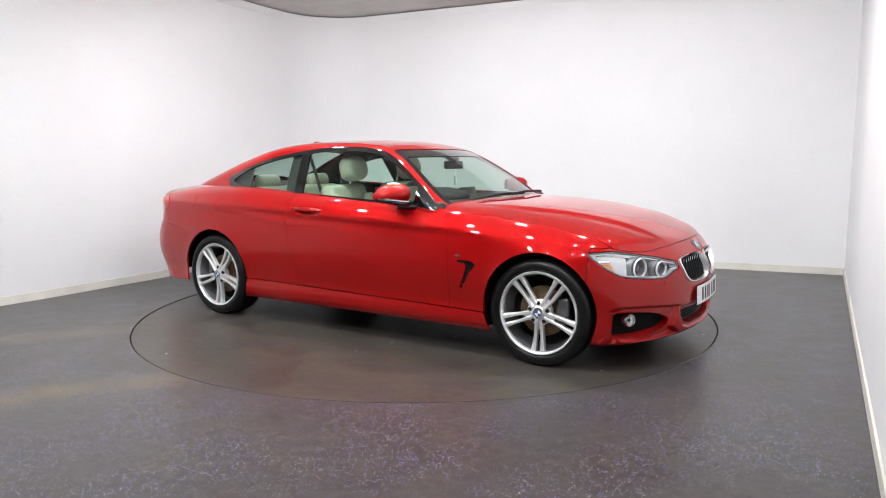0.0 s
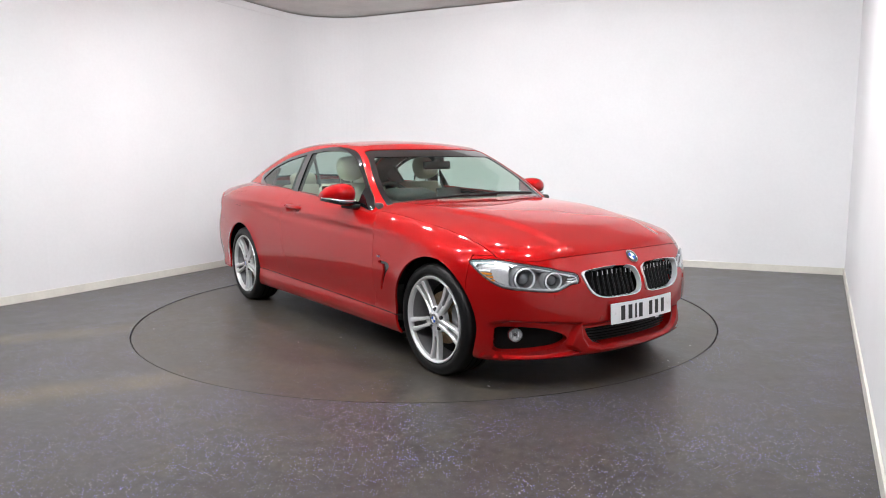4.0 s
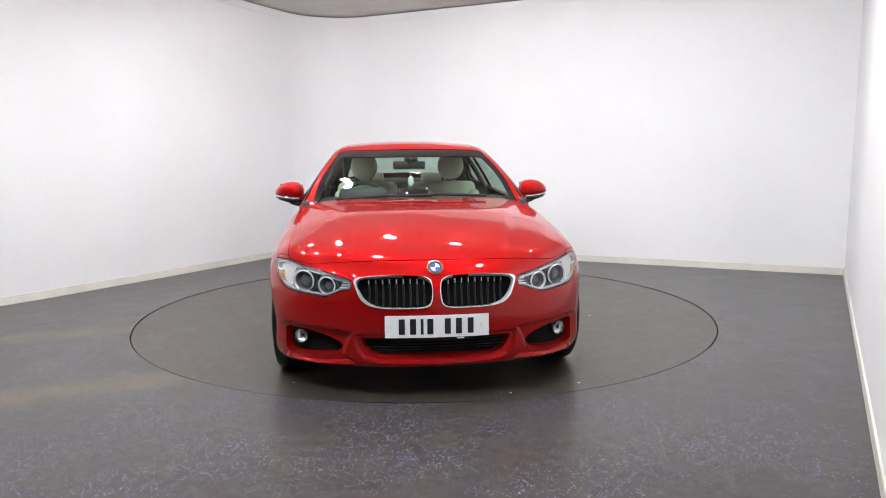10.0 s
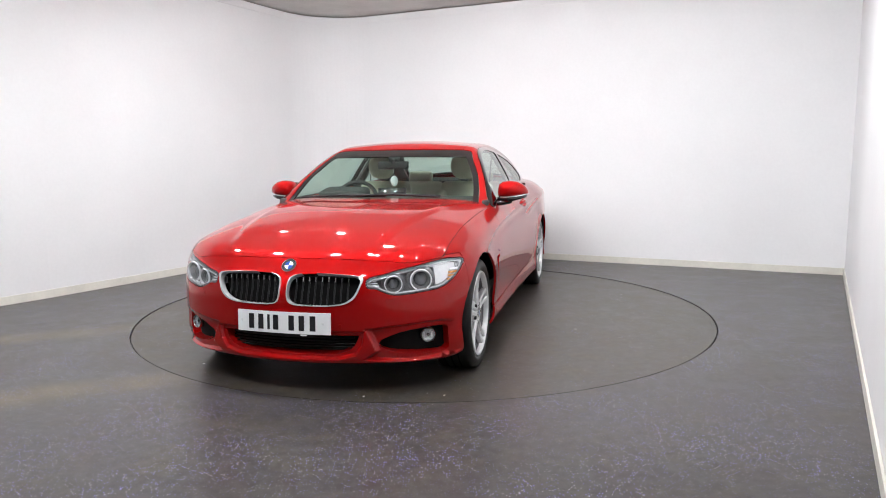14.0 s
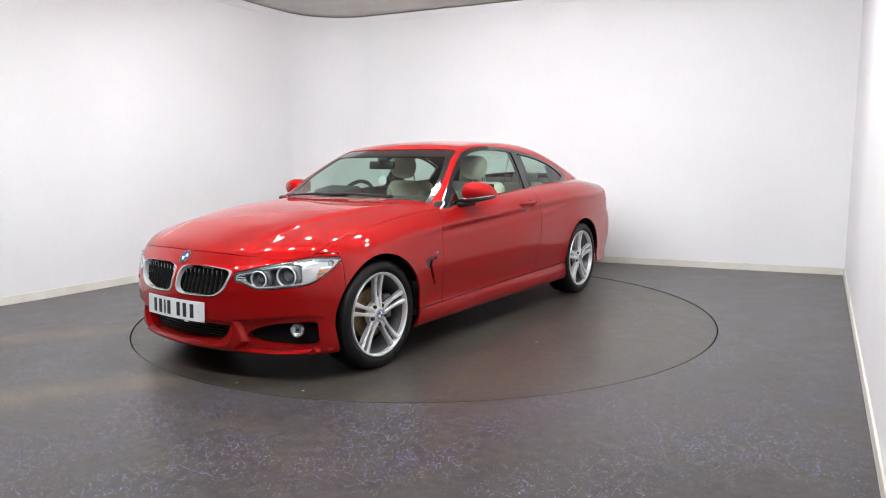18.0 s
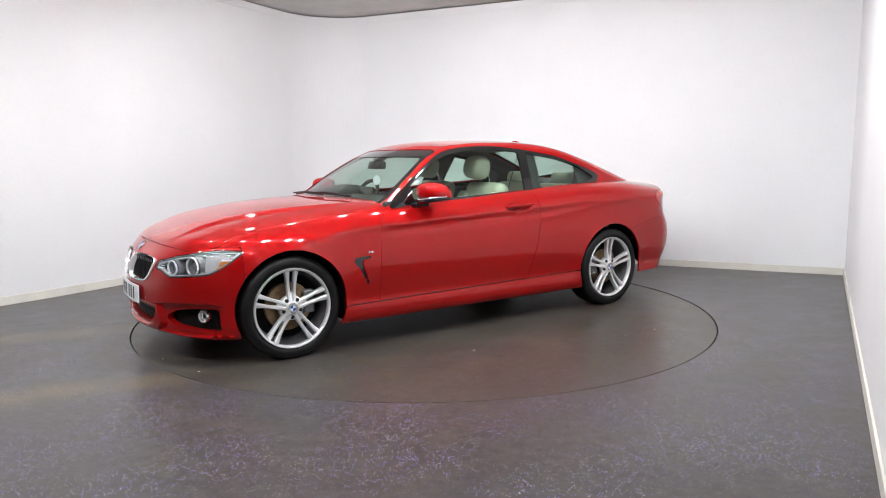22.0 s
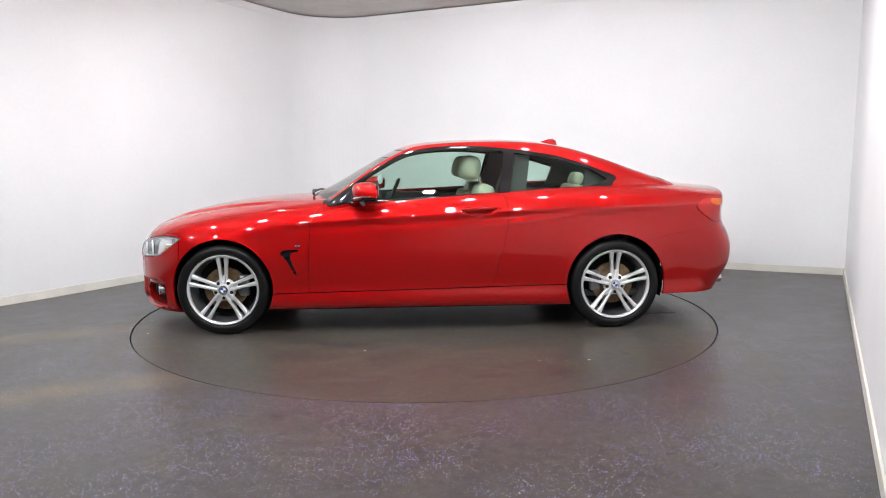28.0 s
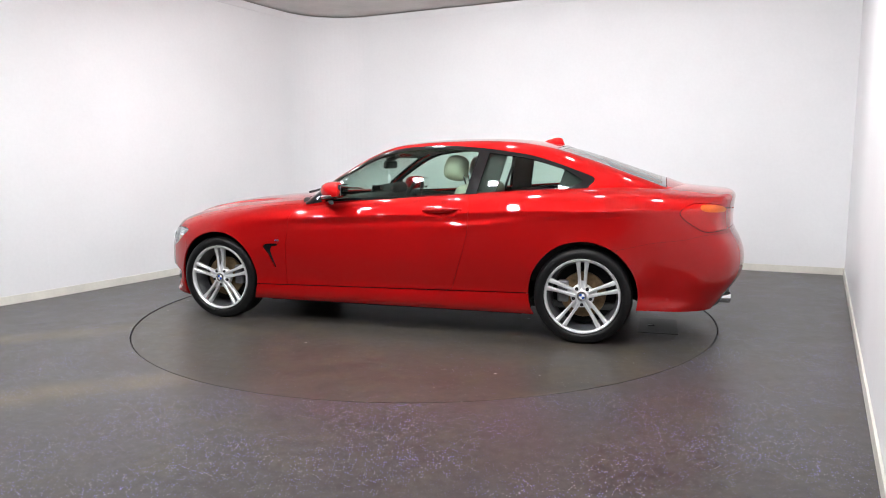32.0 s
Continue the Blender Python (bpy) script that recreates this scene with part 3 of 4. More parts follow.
GAP = 0.0015
DOOR = [(0.66, 1.06), (0.70, 0.905), (0.757, 0.815), (0.778, 0.765), (0.792, 0.60), (0.802, 0.30), (0.795, 0.277), (0.16, 0.286), (-0.47, 0.297), (-0.505, 0.31), (-0.588, 0.58), (-0.622, 0.74), (-0.622, 0.86), (-0.600, 0.965), (-0.585, 1.06)]
BONNET = [(2.30, -0.3), (2.30, 0.60), (1.99, 0.655), (1.86, 0.750), (1.776, 0.770), (1.628, 0.769), (1.39, 0.766), (1.11, 0.774), (0.836, 0.788), (0.60, 0.800), (0.60, -0.3)]
LAMP = rounded([(1.205, 0.672), (1.10, 0.682), (0.986, 0.684), (0.81, 0.667), (0.62, 0.645), (0.50, 0.624), (0.405, 0.609), (0.380, 0.585), (0.385, 0.558), (0.435, 0.555), (0.475, 0.541), (0.542, 0.522), (0.611, 0.520), (0.77, 0.528), (0.94, 0.541), (1.06, 0.58), (1.15, 0.628)], 4)
KIDNEY = rounded([(0.414, 0.612), (0.33, 0.627), (0.20, 0.632), (0.09, 0.629), (0.034, 0.616), (0.016, 0.590), (0.014, 0.53), (0.028, 0.482), (0.075, 0.466), (0.16, 0.464), (0.26, 0.465), (0.330, 0.476), (0.376, 0.505), (0.402, 0.553)], 4)
KIDNEY_HOLE = rounded([(0.382, 0.602), (0.29, 0.613), (0.18, 0.617), (0.09, 0.614), (0.048, 0.600), (0.034, 0.578), (0.033, 0.53), (0.044, 0.496), (0.08, 0.484), (0.16, 0.482), (0.25, 0.483), (0.312, 0.493), (0.355, 0.520), (0.380, 0.562)], 4)
FOG_HOLE = rounded([(0.786, 0.318), (0.778, 0.329), (0.72, 0.332), (0.649, 0.327), (0.573, 0.314), (0.500, 0.286), (0.482, 0.270), (0.482, 0.250), (0.531, 0.219), (0.622, 0.202), (0.734, 0.193), (0.784, 0.194), (0.790, 0.205)], 2)
LOWER_HOLE = [(-0.2, 0.322), (0.385, 0.308), (0.365, 0.262), (0.335, 0.232), (0.27, 0.212), (-0.2, 0.205)]
TAIL_LAMP = rounded([(-2.000, 0.862), (-2.050, 0.906), (-2.115, 0.920), (-2.22, 0.914), (-2.28, 0.890), (-2.37, 0.870), (-2.52, 0.862), (-2.52, 0.762), (-2.36, 0.754), (-2.24, 0.740), (-2.155, 0.740), (-2.09, 0.775), (-2.03, 0.818)], 3)
VENT = [(0.992, 0.563), (0.980, 0.577), (0.960, 0.583), (0.865, 0.588), (0.864, 0.572), (0.915, 0.566), (0.928, 0.548), (0.921, 0.51), (0.878, 0.402), (0.896, 0.403), (0.948, 0.508), (0.985, 0.548)]
FILLER = rounded([(-1.645, 0.926), (-1.52, 0.936), (-1.385, 0.936), (-1.40, 0.824), (-1.52, 0.822), (-1.60, 0.828)], 3)
GLASS_LINE = rounded([(0.672, 0.886), (0.500, 1.028), (0.308, 1.153), (0.158, 1.238), (0.022, 1.281), (-0.175, 1.304), (-0.405, 1.307), (-0.638, 1.288), (-0.807, 1.266), (-1.017, 1.231), (-1.199, 1.176), (-1.348, 1.122), (-1.452, 1.076), (-1.430, 1.032), (-1.363, 0.997), (-1.073, 0.981), (-0.621, 0.949), (-0.093, 0.927), (0.31, 0.911), (0.505, 0.902)], 5)
SKIRT_TOP = spline([(1.2, 0.272), (0.8, 0.277), (-0.5, 0.297), (-1.2, 0.312)])
REAR_SEAM = spline([(-1.6, 0.615), (-1.66, 0.626), (-1.83, 0.666), (-2.05, 0.696), (-2.14, 0.717), (-2.3, 0.724), (-2.55, 0.724)])
SCREEN_SIDE = spline([(0.90, 0.722), (0.95, 0.712), (1.035, 0.688), (1.10, 0.660), (1.145, 0.632), (1.223, 0.580), (1.285, 0.545)])
BACK_SIDE = spline([(1.00, 0.60), (1.06, 0.585), (1.18, 0.535), (1.285, 0.475)])


BONNET_LIP = spline([(0, 0.697), (0.225, 0.696), (0.372, 0.693), (0.519, 0.685), (0.639, 0.675), (0.70, 0.682), (0.755, 0.690), (0.85, 0.692)])


def in_door(x, y, z):
    return inside(x, z, DOOR)


def in_bonnet(x, y, z):
    return np.maximum(inside(x, np.abs(y), BONNET), BONNET_LIP(np.abs(y)) - z)


def in_lamp(x, y, z):
    return np.maximum(inside(np.abs(y) + 2.05 - x, z, LAMP) * 0.75, 1.5 - x)


def in_kidney(x, y, z):
    return np.maximum(inside(np.abs(y), z, KIDNEY), 1.9 - x)


def in_kidney_hole(x, y, z):
    return np.maximum(inside(np.abs(y), z, KIDNEY_HOLE) - 0.0095, 1.9 - x)


def in_fog(x, y, z):
    return np.maximum(inside(np.abs(y), z, FOG_HOLE), 1.7 - x)


def in_mouth(x, y, z):
    return np.maximum(inside(np.abs(y), z, LOWER_HOLE), 1.7 - x)


def in_tail_lamp(x, y, z):
    return np.maximum(inside(x, z, TAIL_LAMP), 0.33 - np.abs(y))


def in_vent(x, y, z):
    return inside(x, z, VENT)


def in_front_bumper(x, y, z):
    return np.maximum(np.maximum(1.70 - x, z - 0.702), -in_bonnet(x, y, z))


def in_rear_bumper(x, y, z):
    return np.maximum(x + 1.62, z - REAR_SEAM(x))


REAR_CUT = [(-0.2, 0.415), (0.52, 0.415), (0.64, 0.345), (0.74, 0.15), (-0.2, 0.10)]


def in_diffuser(x, y, z):
    return np.maximum(inside(np.abs(y), z, REAR_CUT), x + 2.05)


def in_skirt(x, y, z):
    return np.maximum(z - SKIRT_TOP(x), np.abs(x) - 1.40)


def in_boot(x, y, z):
    return np.maximum(np.maximum(np.abs(y) - 0.64, x + 1.90), 0.70 - z)


def front_arch(x, y, z):
    return ARCH_F - np.hypot(x - AXLE_F, z - HUB)


def rear_arch(x, y, z):
    return ARCH_R - np.hypot(x - AXLE_R, z - HUB)


def out_of_cabin(x, y, z):
    return np.where(z > 0.80, -cabin_field(x, y, z) - 0.012, -1.0)


def above_body(x, y, z):
    return -body_field(x, y, z) - 0.012


def floor_pan(x, y, z):
    return 0.138 + 0.022 * step(1.5, 1.0, np.abs(x)) + 0.09 * step(-1.5, -1.75, x) - z - 0.0 * y


def beside(a):
    """Outside a region, with a shut line's gap."""
    return lambda x, y, z: GAP - a(x, y, z)


def hairline(a, sign=1):
    """Outside (1) or inside (-1) a region, with a hair's gap."""
    return lambda x, y, z: 0.0007 - sign * a(x, y, z)


def within(a):
    return lambda x, y, z: a(x, y, z) + GAP


SHELL = cut(BODY, [front_arch, rear_arch, out_of_cabin])
FULL = whole(SHELL)



def nose_grid():
    """The middle of the front bumper on a finer, even grid."""
    ys, zs = np.linspace(-0.768, 0.768, 221), np.linspace(0.150, 0.668, 84)
    o = np.array([(1.30, y, z) for y in ys for z in zs])
    V = radiate(body_field, o, np.tile((1.0, 0, 0), (len(o), 1)))
    m = len(zs)
    return V, [[i * m + j, (i + 1) * m + j, (i + 1) * m + j + 1, i * m + j + 1] for i in range(len(ys) - 1) for j in range(m - 1)]


def in_nose(x, y, z):
    return np.maximum(np.maximum(np.maximum(np.abs(y) - 0.760, 0.155 - z), z - 0.660), 1.6 - x)


def joined(a, b):
    n = len(a[0])
    return np.vstack([a[0], b[0]]), a[1] + [[i + n for i in f] for f in b[1]]


NOSE_FULL = joined(cut(FULL, [lambda x, y, z: -in_nose(x, y, z), lambda x, y, z: 1.5 - x]), cut(nose_grid(), [in_nose]))
bonnet = panel("bonnet", body_field, FULL, [within(in_bonnet)], PAINT, car)
front_bumper = panel("front_bumper", body_field, NOSE_FULL, [within(in_front_bumper), beside(in_lamp), beside(in_kidney_hole), beside(in_fog), beside(in_mouth)], PAINT, car, deep=((in_fog, 0.05), (in_mouth, 0.06), (in_kidney_hole, 0.006)))
rear_bumper = panel("rear_bumper", body_field, FULL, [hairline(in_rear_bumper, -1), floor_pan, beside(in_diffuser)], PAINT, car)
panel("rear_diffuser", body_field, FULL, [within(in_diffuser), floor_pan], PLASTIC, car, "black plastic diffuser under the tail", rim=0.02, lift=-0.008)
boot_lid = panel("boot_lid", body_field, FULL, [within(in_boot), beside(in_tail_lamp), hairline(in_rear_bumper)], PAINT, car)


def wing(s):
    return panel("front_wing", body_field, side_of(SHELL, s), [lambda x, y, z: 0.40 - x, beside(in_door), beside(in_bonnet), beside(in_front_bumper), beside(in_lamp), beside(in_skirt), beside(in_vent), floor_pan], PAINT, car, deep=((in_vent, 0.02),))


def rear_quarter(s):
    cuts = [lambda x, y, z: x + 0.40, beside(in_door), beside(in_boot), hairline(in_rear_bumper), beside(in_tail_lamp), beside(in_skirt), floor_pan]
    if s < 0:
        cuts.append(lambda x, y, z: GAP * 0.6 - inside(x, z, FILLER))
    return panel("rear_quarter", body_field, side_of(SHELL, s), cuts, PAINT, car)


def skirt(s):
    return panel("side_skirt", body_field, side_of(SHELL, s), [lambda x, y, z: in_skirt(x, y, z) + 0.005, floor_pan], PAINT, car)


def door(s):
    return panel("door", body_field, side_of(SHELL, s), [within(in_door), beside(in_skirt)], PAINT, car)


wings, quarters, skirts, doors = (either_side(k) for k in (wing, rear_quarter, skirt, door))
panel("filler_flap", body_field, mirrored(SHELL), [lambda x, y, z: inside(x, z, FILLER) + GAP * 0.6], PAINT, quarters[1])

# the dark structure behind the shut lines
panel("underframe", body_field, FULL, [floor_pan, lambda x, y, z: np.minimum(x - 1.66, 0.43 - z), beside(in_lamp), beside(in_kidney), beside(in_fog), beside(in_mouth), lambda x, y, z: 0.02 - np.hypot(x - AXLE_F, z - HUB) + ARCH_F, lambda x, y, z: 0.02 - np.hypot(x - AXLE_R, z - HUB) + ARCH_R], INNER, car, rim=0, lift=-0.016)

# greenhouse
BELT = spline([(1.2, 0.82), (0.7, 0.850), (0.3, 0.880), (-0.1, 0.900), (-0.6, 0.925), (-1.3, 0.965), (-1.6, 0.98), (-2.1, 0.96)])
TOPS = cut(CABIN_SHELL, [above_body, lambda x, y, z: -2.10 - x, lambda x, y, z: BELT(x) - z])
TOPS_FULL = whole(TOPS)


def in_glass_line(x, y, z):
    return inside(x, z, GLASS_LINE) + np.where(np.abs(y) < 0.30, 9.0, 0.0)


def in_screen(x, y, z):
    return np.maximum(np.maximum((np.abs(y) - SCREEN_SIDE(z)) * 0.9, (z - 1.286 + 0.02 * y ** 2) * 0.8), 0.12 + (1.285 - z) * 0.75 - x)


def in_back_window(x, y, z):
    return np.maximum(np.maximum((np.abs(y) - BACK_SIDE(z)) * 0.9, x + 1.195 - 0.10 * y ** 2), -1.92 - x)


def in_roof(x, y, z):
    return np.maximum(np.abs(y) - 0.485, np.abs(x + 0.47) - 0.78)


def seal(name, region, width, mat, surface, parent, lift=-0.003):
    return panel(name, cabin_field, surface, [lambda x, y, z: region(x, y, z) + 0.0015, lambda x, y, z: -region(x, y, z) - width], mat, parent, rim=0.01, lift=lift)


roof = panel("roof", cabin_field, TOPS_FULL, [within(in_roof), beside(in_screen), beside(in_back_window)], PAINT, car)
panel("windscreen_seal", cabin_field, TOPS_FULL, [lambda x, y, z: in_screen(x, y, z) + 0.002, lambda x, y, z: -in_screen(x, y, z) - 0.034 - 0.018 * step(1.20, 1.28, z)], GLOSS_BLACK, car, rim=0.008, lift=-0.003)
screen = panel("windscreen", cabin_field, TOPS_FULL, [lambda x, y, z: in_screen(x, y, z) + 0.010], WINDSCREEN, car, rim=0, lift=-0.006)
panel("back_window_seal", cabin_field, TOPS_FULL, [lambda x, y, z: in_back_window(x, y, z) + 0.002, lambda x, y, z: -in_back_window(x, y, z) - 0.03], GLOSS_BLACK, car, rim=0.008, lift=-0.003)
panel("back_window", cabin_field, TOPS_FULL, [lambda x, y, z: in_back_window(x, y, z) + 0.010], GLASS, car, rim=0, lift=-0.006)


def pillar_line(x, z):
    """Ahead of the line between the door's window and the fixed one behind it."""
    return x + 0.585 + (z - 0.96) * 0.20


def cabin_side(s):
    half = side_of(TOPS, s)
    d = doors[0 if s > 0 else 1]
    frame_ = panel("side_frame", cabin_field, half, [beside(in_roof), beside(in_screen), beside(in_back_window), lambda x, y, z: 0.001 - in_glass_line(x, y, z)], PAINT, car)
    panel("pillar_lining", cabin_field, half, [beside(in_screen), beside(in_back_window), lambda x, y, z: 0.001 - in_glass_line(x, y, z), lambda x, y, z: 0.46 - np.abs(y), lambda x, y, z: 0.96 - z], HEADLINER, car, rim=0, lift=-0.022)
    edge = lambda x, y, z: in_glass_line(x, y, z) + 0.017 + 0.010 * step(1.05, 1.25, z) + 0.034 * step(-1.22, -1.42, x)
    trim = [lambda x, y, z: in_glass_line(x, y, z) + 0.0015, lambda x, y, z: -np.maximum(np.maximum(edge(x, y, z), x - 0.475), 0.040 - np.abs(pillar_line(x, z) + 0.024))]
    panel("window_trim", cabin_field, half, trim, GLOSS_BLACK, car, "gloss black window surround", rim=0.012, lift=0.002)
    panel("door_window", cabin_field, half, [lambda x, y, z: edge(x, y, z) - 0.006, lambda x, y, z: x - 0.480, lambda x, y, z: 0.008 - pillar_line(x, z)], GLASS, d, "green-tinted door glass", rim=0, lift=-0.004)
    panel("quarter_window", cabin_field, half, [lambda x, y, z: edge(x, y, z) - 0.006, lambda x, y, z: 0.055 + pillar_line(x, z)], GLASS, car, "green-tinted fixed rear side glass", rim=0, lift=-0.004)
    panel("sail_panel", cabin_field, half, [edge, lambda x, y, z: 0.477 - x], PLASTIC, d, rim=0, lift=0.0)


either_side(cabin_side)
panel("headlining", cabin_field, TOPS_FULL, [lambda x, y, z: np.maximum(np.abs(y) - 0.455, np.abs(x + 0.47) - 0.66)], HEADLINER, car, rim=0, lift=-0.035)


def on_body(y, z, ahead=True, lift=0.0):
    """The place and outward direction of the nose (or tail) at y, z."""
    o, d = np.array([[0.0, y, z]]), np.array([[1.0 if ahead else -1.0, 0, 0]])
    p = radiate(body_field, o, d)
    n = field_normals(body_field, p)
    return Vector(p[0] + n[0] * lift), Vector(n[0])


def on_side(x, z, s=1, lift=0.0, field=None):
    f = field or body_field
    p = radiate(f, np.array([[x, 0.0, z]]), np.array([[0, 1.0, 0]]))
    n = field_normals(f, p)
    p = p + n * lift
    return Vector((p[0][0], s * p[0][1], p[0][2])), Vector((n[0][0], s * n[0][1], n[0][2]))


def facing(p, n, roll=0.0):
    """A pose at p whose z axis is n and whose y axis points up as far as it can."""
    z = Vector(n).normalized()
    x = Vector((0, 0, 1)).cross(z).normalized()
    y = z.cross(x)
    m = Matrix((x, y, z)).transposed().to_4x4()
    return Matrix.Translation(p) @ m @ pose(0, 0, 0, 0, 0, roll)


def moved(bm, m):
    bmesh.ops.transform(bm, matrix=m, verts=bm.verts)
    return bm


# ---- headlamps ----
def headlamp(s):
    half = side_of(SHELL, s)
    base = panel("headlight", body_field, half, [lambda x, y, z: in_lamp(x, y, z) + 0.001, lambda x, y, z: -in_lamp(x, y, z) - 0.0065], LAMP_DARK, car, "clear-covered twin-ring headlight", rim=0.06, lift=-0.003)
    panel("reflector", body_field, half, [lambda x, y, z: in_lamp(x, y, z)], LAMP_GREY, base, rim=0, lift=-0.080)
    panel("bezel", body_field, half, [lambda x, y, z: in_lamp(x, y, z) + 0.0065, lambda x, y, z: -in_lamp(x, y, z) - 0.012], LAMP_SILVER, base, rim=0.03, lift=-0.010)
    panel("side_reflector", body_field, half, [lambda x, y, z: in_lamp(x, y, z) + 0.014, lambda x, y, z: 0.90 - (np.abs(y) + 2.05 - x)], LAMP_SILVER, base, "silver outer reflector", rim=0.02, lift=-0.020)
    panel("brow", body_field, half, [lambda x, y, z: in_lamp(x, y, z) + 0.012, lambda x, y, z: 0.617 + 0.075 * (np.abs(y) + 1.65 - x) - z], LAMP_SILVER, base, "silver brow over the rings", rim=0.012, lift=-0.016)
    panel("cover", body_field, half, [lambda x, y, z: in_lamp(x, y, z) + 0.002], CLEAR, base, rim=0, lift=0.0)
    for y, z, r, dx in ((0.689, 0.593, 0.060, 0.0), (0.560, 0.580, 0.049, 0.0)):
        p, n = on_body(y, z)
        look_at = Vector((0.93, 0.36 * 1, 0)).normalized()
        p = Vector((p.x, p.y * s, p.z)) - Vector((n.x, n.y * s, n.z)) * 0.034
        m = facing(p, (look_at.x, look_at.y * s, 0.0))
        part("bezel_tube", moved(lathe([(r * 0.98, 0.014), (r * 1.10, 0.004), (r * 1.12, -0.03), (r * 0.8, -0.03), (r * 0.78, 0.0)], steps=40), m), LAMP_DARK, base, smooth=40)
        part("ring_light", moved(lathe([(r * 0.84, 0.018), (r * 0.87, 0.024), (r * 0.93, 0.024), (r * 0.97, 0.016), (r * 0.84, 0.010)], steps=40), m), LAMP_WHITE, base, "white ring light", smooth=50)
        part("projector", moved(lathe([(0.001, 0.006), (r * 0.3, 0.004), (r * 0.52, -0.006), (r * 0.62, -0.02)], steps=32), m), PROJECTOR, base, "grey glassy projector lens", smooth=60)
        part("bowl", moved(lathe([(r * 0.62, -0.018), (r * 0.74, 0.002), (r * 0.79, 0.014)], steps=32), m), LAMP_GREY, base, smooth=60)
        part("inner_shroud", moved(lathe([(r * 1.02, 0.010), (r * 1.20, -0.002), (r * 1.24, -0.03)], steps=40), m), LAMP_GREY, base, "grey shroud round the ring", smooth=50)
    for k in range(5):
        # upright ribs in the outer reflector
        p, n = on_side(1.765 - 0.018 * k, 0.650 - 0.001 * k, s, -0.015)
        part("reflector_rib", moved(box((0.003, 0.046 - 0.006 * k, 0.006), bevel=0.001), facing(p, n)), LAMP_GREY, base)
    for k in range(4):
        z = 0.578 + 0.017 * k
        p, n = on_side(1.815 - 0.010 * k, z, s, -0.014)
        part("indicator", moved(box((0.062, 0.011, 0.008), bevel=0.002), facing(p, n)), AMBER if k < 3 else LAMP_WHITE, base, "amber side reflector" if k < 3 else "")
    for k in range(3):
        p, n = on_body(0.455 - 0.008 * k, 0.572 + 0.014 * k, lift=-0.022)
        p, n = Vector((p.x, p.y * s, p.z)), Vector((n.x, n.y * s, n.z))
        part("light_bar", moved(box((0.075, 0.006, 0.006), bevel=0.002), facing(p, n)), LAMP_WHITE, base)
    return base


either_side(headlamp)


# ---- kidney grilles ----
def kidney(s):
    half = cut(NOSE_FULL, [lambda x, y, z: -s * y])
    grille = panel("kidney_grille", body_field, half, [lambda x, y, z: in_kidney(x, y, z) + 0.0055, lambda x, y, z: -in_kidney_hole(x, y, z)], BRIGHT_TRIM, car, "chrome-framed grille with black upright bars", rim=0.03, lift=0.010)
    panel("backing", body_field, half, [lambda x, y, z: in_kidney_hole(x, y, z) - 0.01], INNER, grille, rim=0, lift=-0.055)
    for k in range(9):
        y = 0.062 + 0.0345 * k
        zs = np.linspace(0.470, 0.625, 60)
        ok = [z for z in zs if inside(np.array(y), np.array(z), KIDNEY_HOLE) < 0.002]
        z0, z1 = min(ok), max(ok)
        pts = []
        for t in np.linspace(0, 1, 9):
            z = z0 + (z1 - z0) * t
            p, n = on_body(y, z, lift=-0.012 - 0.010 * math.sin(math.pi * (1 - t)) + 0.010 * t ** 6)
            pts.append((p.x, s * p.y, p.z))
        part("slat", tube(pts, 0.0048, 8, flat=1.0), PLASTIC, grille, smooth=60)
        # The highlight atop each black bar is put in as a silver piece.
        tip = [(q[0] + 0.004, q[1], q[2] - 0.004) for q in pts[-2:]]
        part("slat_highlight", tube(tip, 0.0032, 6), SATIN, grille, "silver piece standing in for the highlight at a grille bar's top", smooth=60)
    return grille


either_side(kidney)

# ---- lower front: mouth, fog lamps, number plate, emblem ----
mouth = panel("lower_grille", body_field, NOSE_FULL, [lambda x, y, z: in_mouth(x, y, z) - 0.012], INNER, car, "black lower air intake", rim=0, lift=-0.055)
for k in range(6):
    pts = []
    for y in np.linspace(-0.36, 0.36, 15):
        p, n = on_body(float(y), 0.222 + 0.017 * k, lift=-0.040)
        pts.append(p)
    part("grille_bar", tube(pts, 0.0042, 6), PLASTIC, mouth, smooth=60)


def fog(s):
    half = cut(NOSE_FULL, [lambda x, y, z: -s * y])
    pocket = panel("fog_pocket", body_field, half, [lambda x, y, z: in_fog(x, y, z) - 0.012], INNER, car, "black pocket round the fog lamp", rim=0, lift=-0.045)
    p, n = on_body(0.712, 0.284, lift=-0.020)
    m = facing(Vector((p.x, s * p.y, p.z)), (0.9, 0.42 * s, 0.0))
    lamp = part("fog_lamp", moved(lathe([(0.040, -0.03), (0.040, 0.004), (0.037, 0.009), (0.034, 0.004), (0.032, -0.004)], steps=36), m), SATIN, pocket, "round chrome-rimmed fog lamp", smooth=40)
    part("fog_reflector", moved(lathe([(0.001, -0.02), (0.018, -0.016), (0.033, -0.002)], steps=32), m), LAMP_SILVER, pocket, smooth=60)
    for k in (-2, -1, 1, 2):
        part("fog_bulb_shade", moved(box((0.0035, 0.050 - 0.010 * abs(k), 0.008), (0.0105 * k, 0, -0.010), 0.0015), m), LAMP_GREY if k in (-1, 1) else LAMP_WHITE, pocket)
    part("bulb", moved(lathe([(0.001, 0.003), (0.007, 0.001), (0.009, -0.006)], steps=20), m), INK, pocket)
    part("fog_glass", moved(lathe([(0.001, 0.006), (0.02, 0.005), (0.034, 0.0)], steps=32), m), CLEAR, pocket, smooth=60)
    return pocket


either_side(fog)


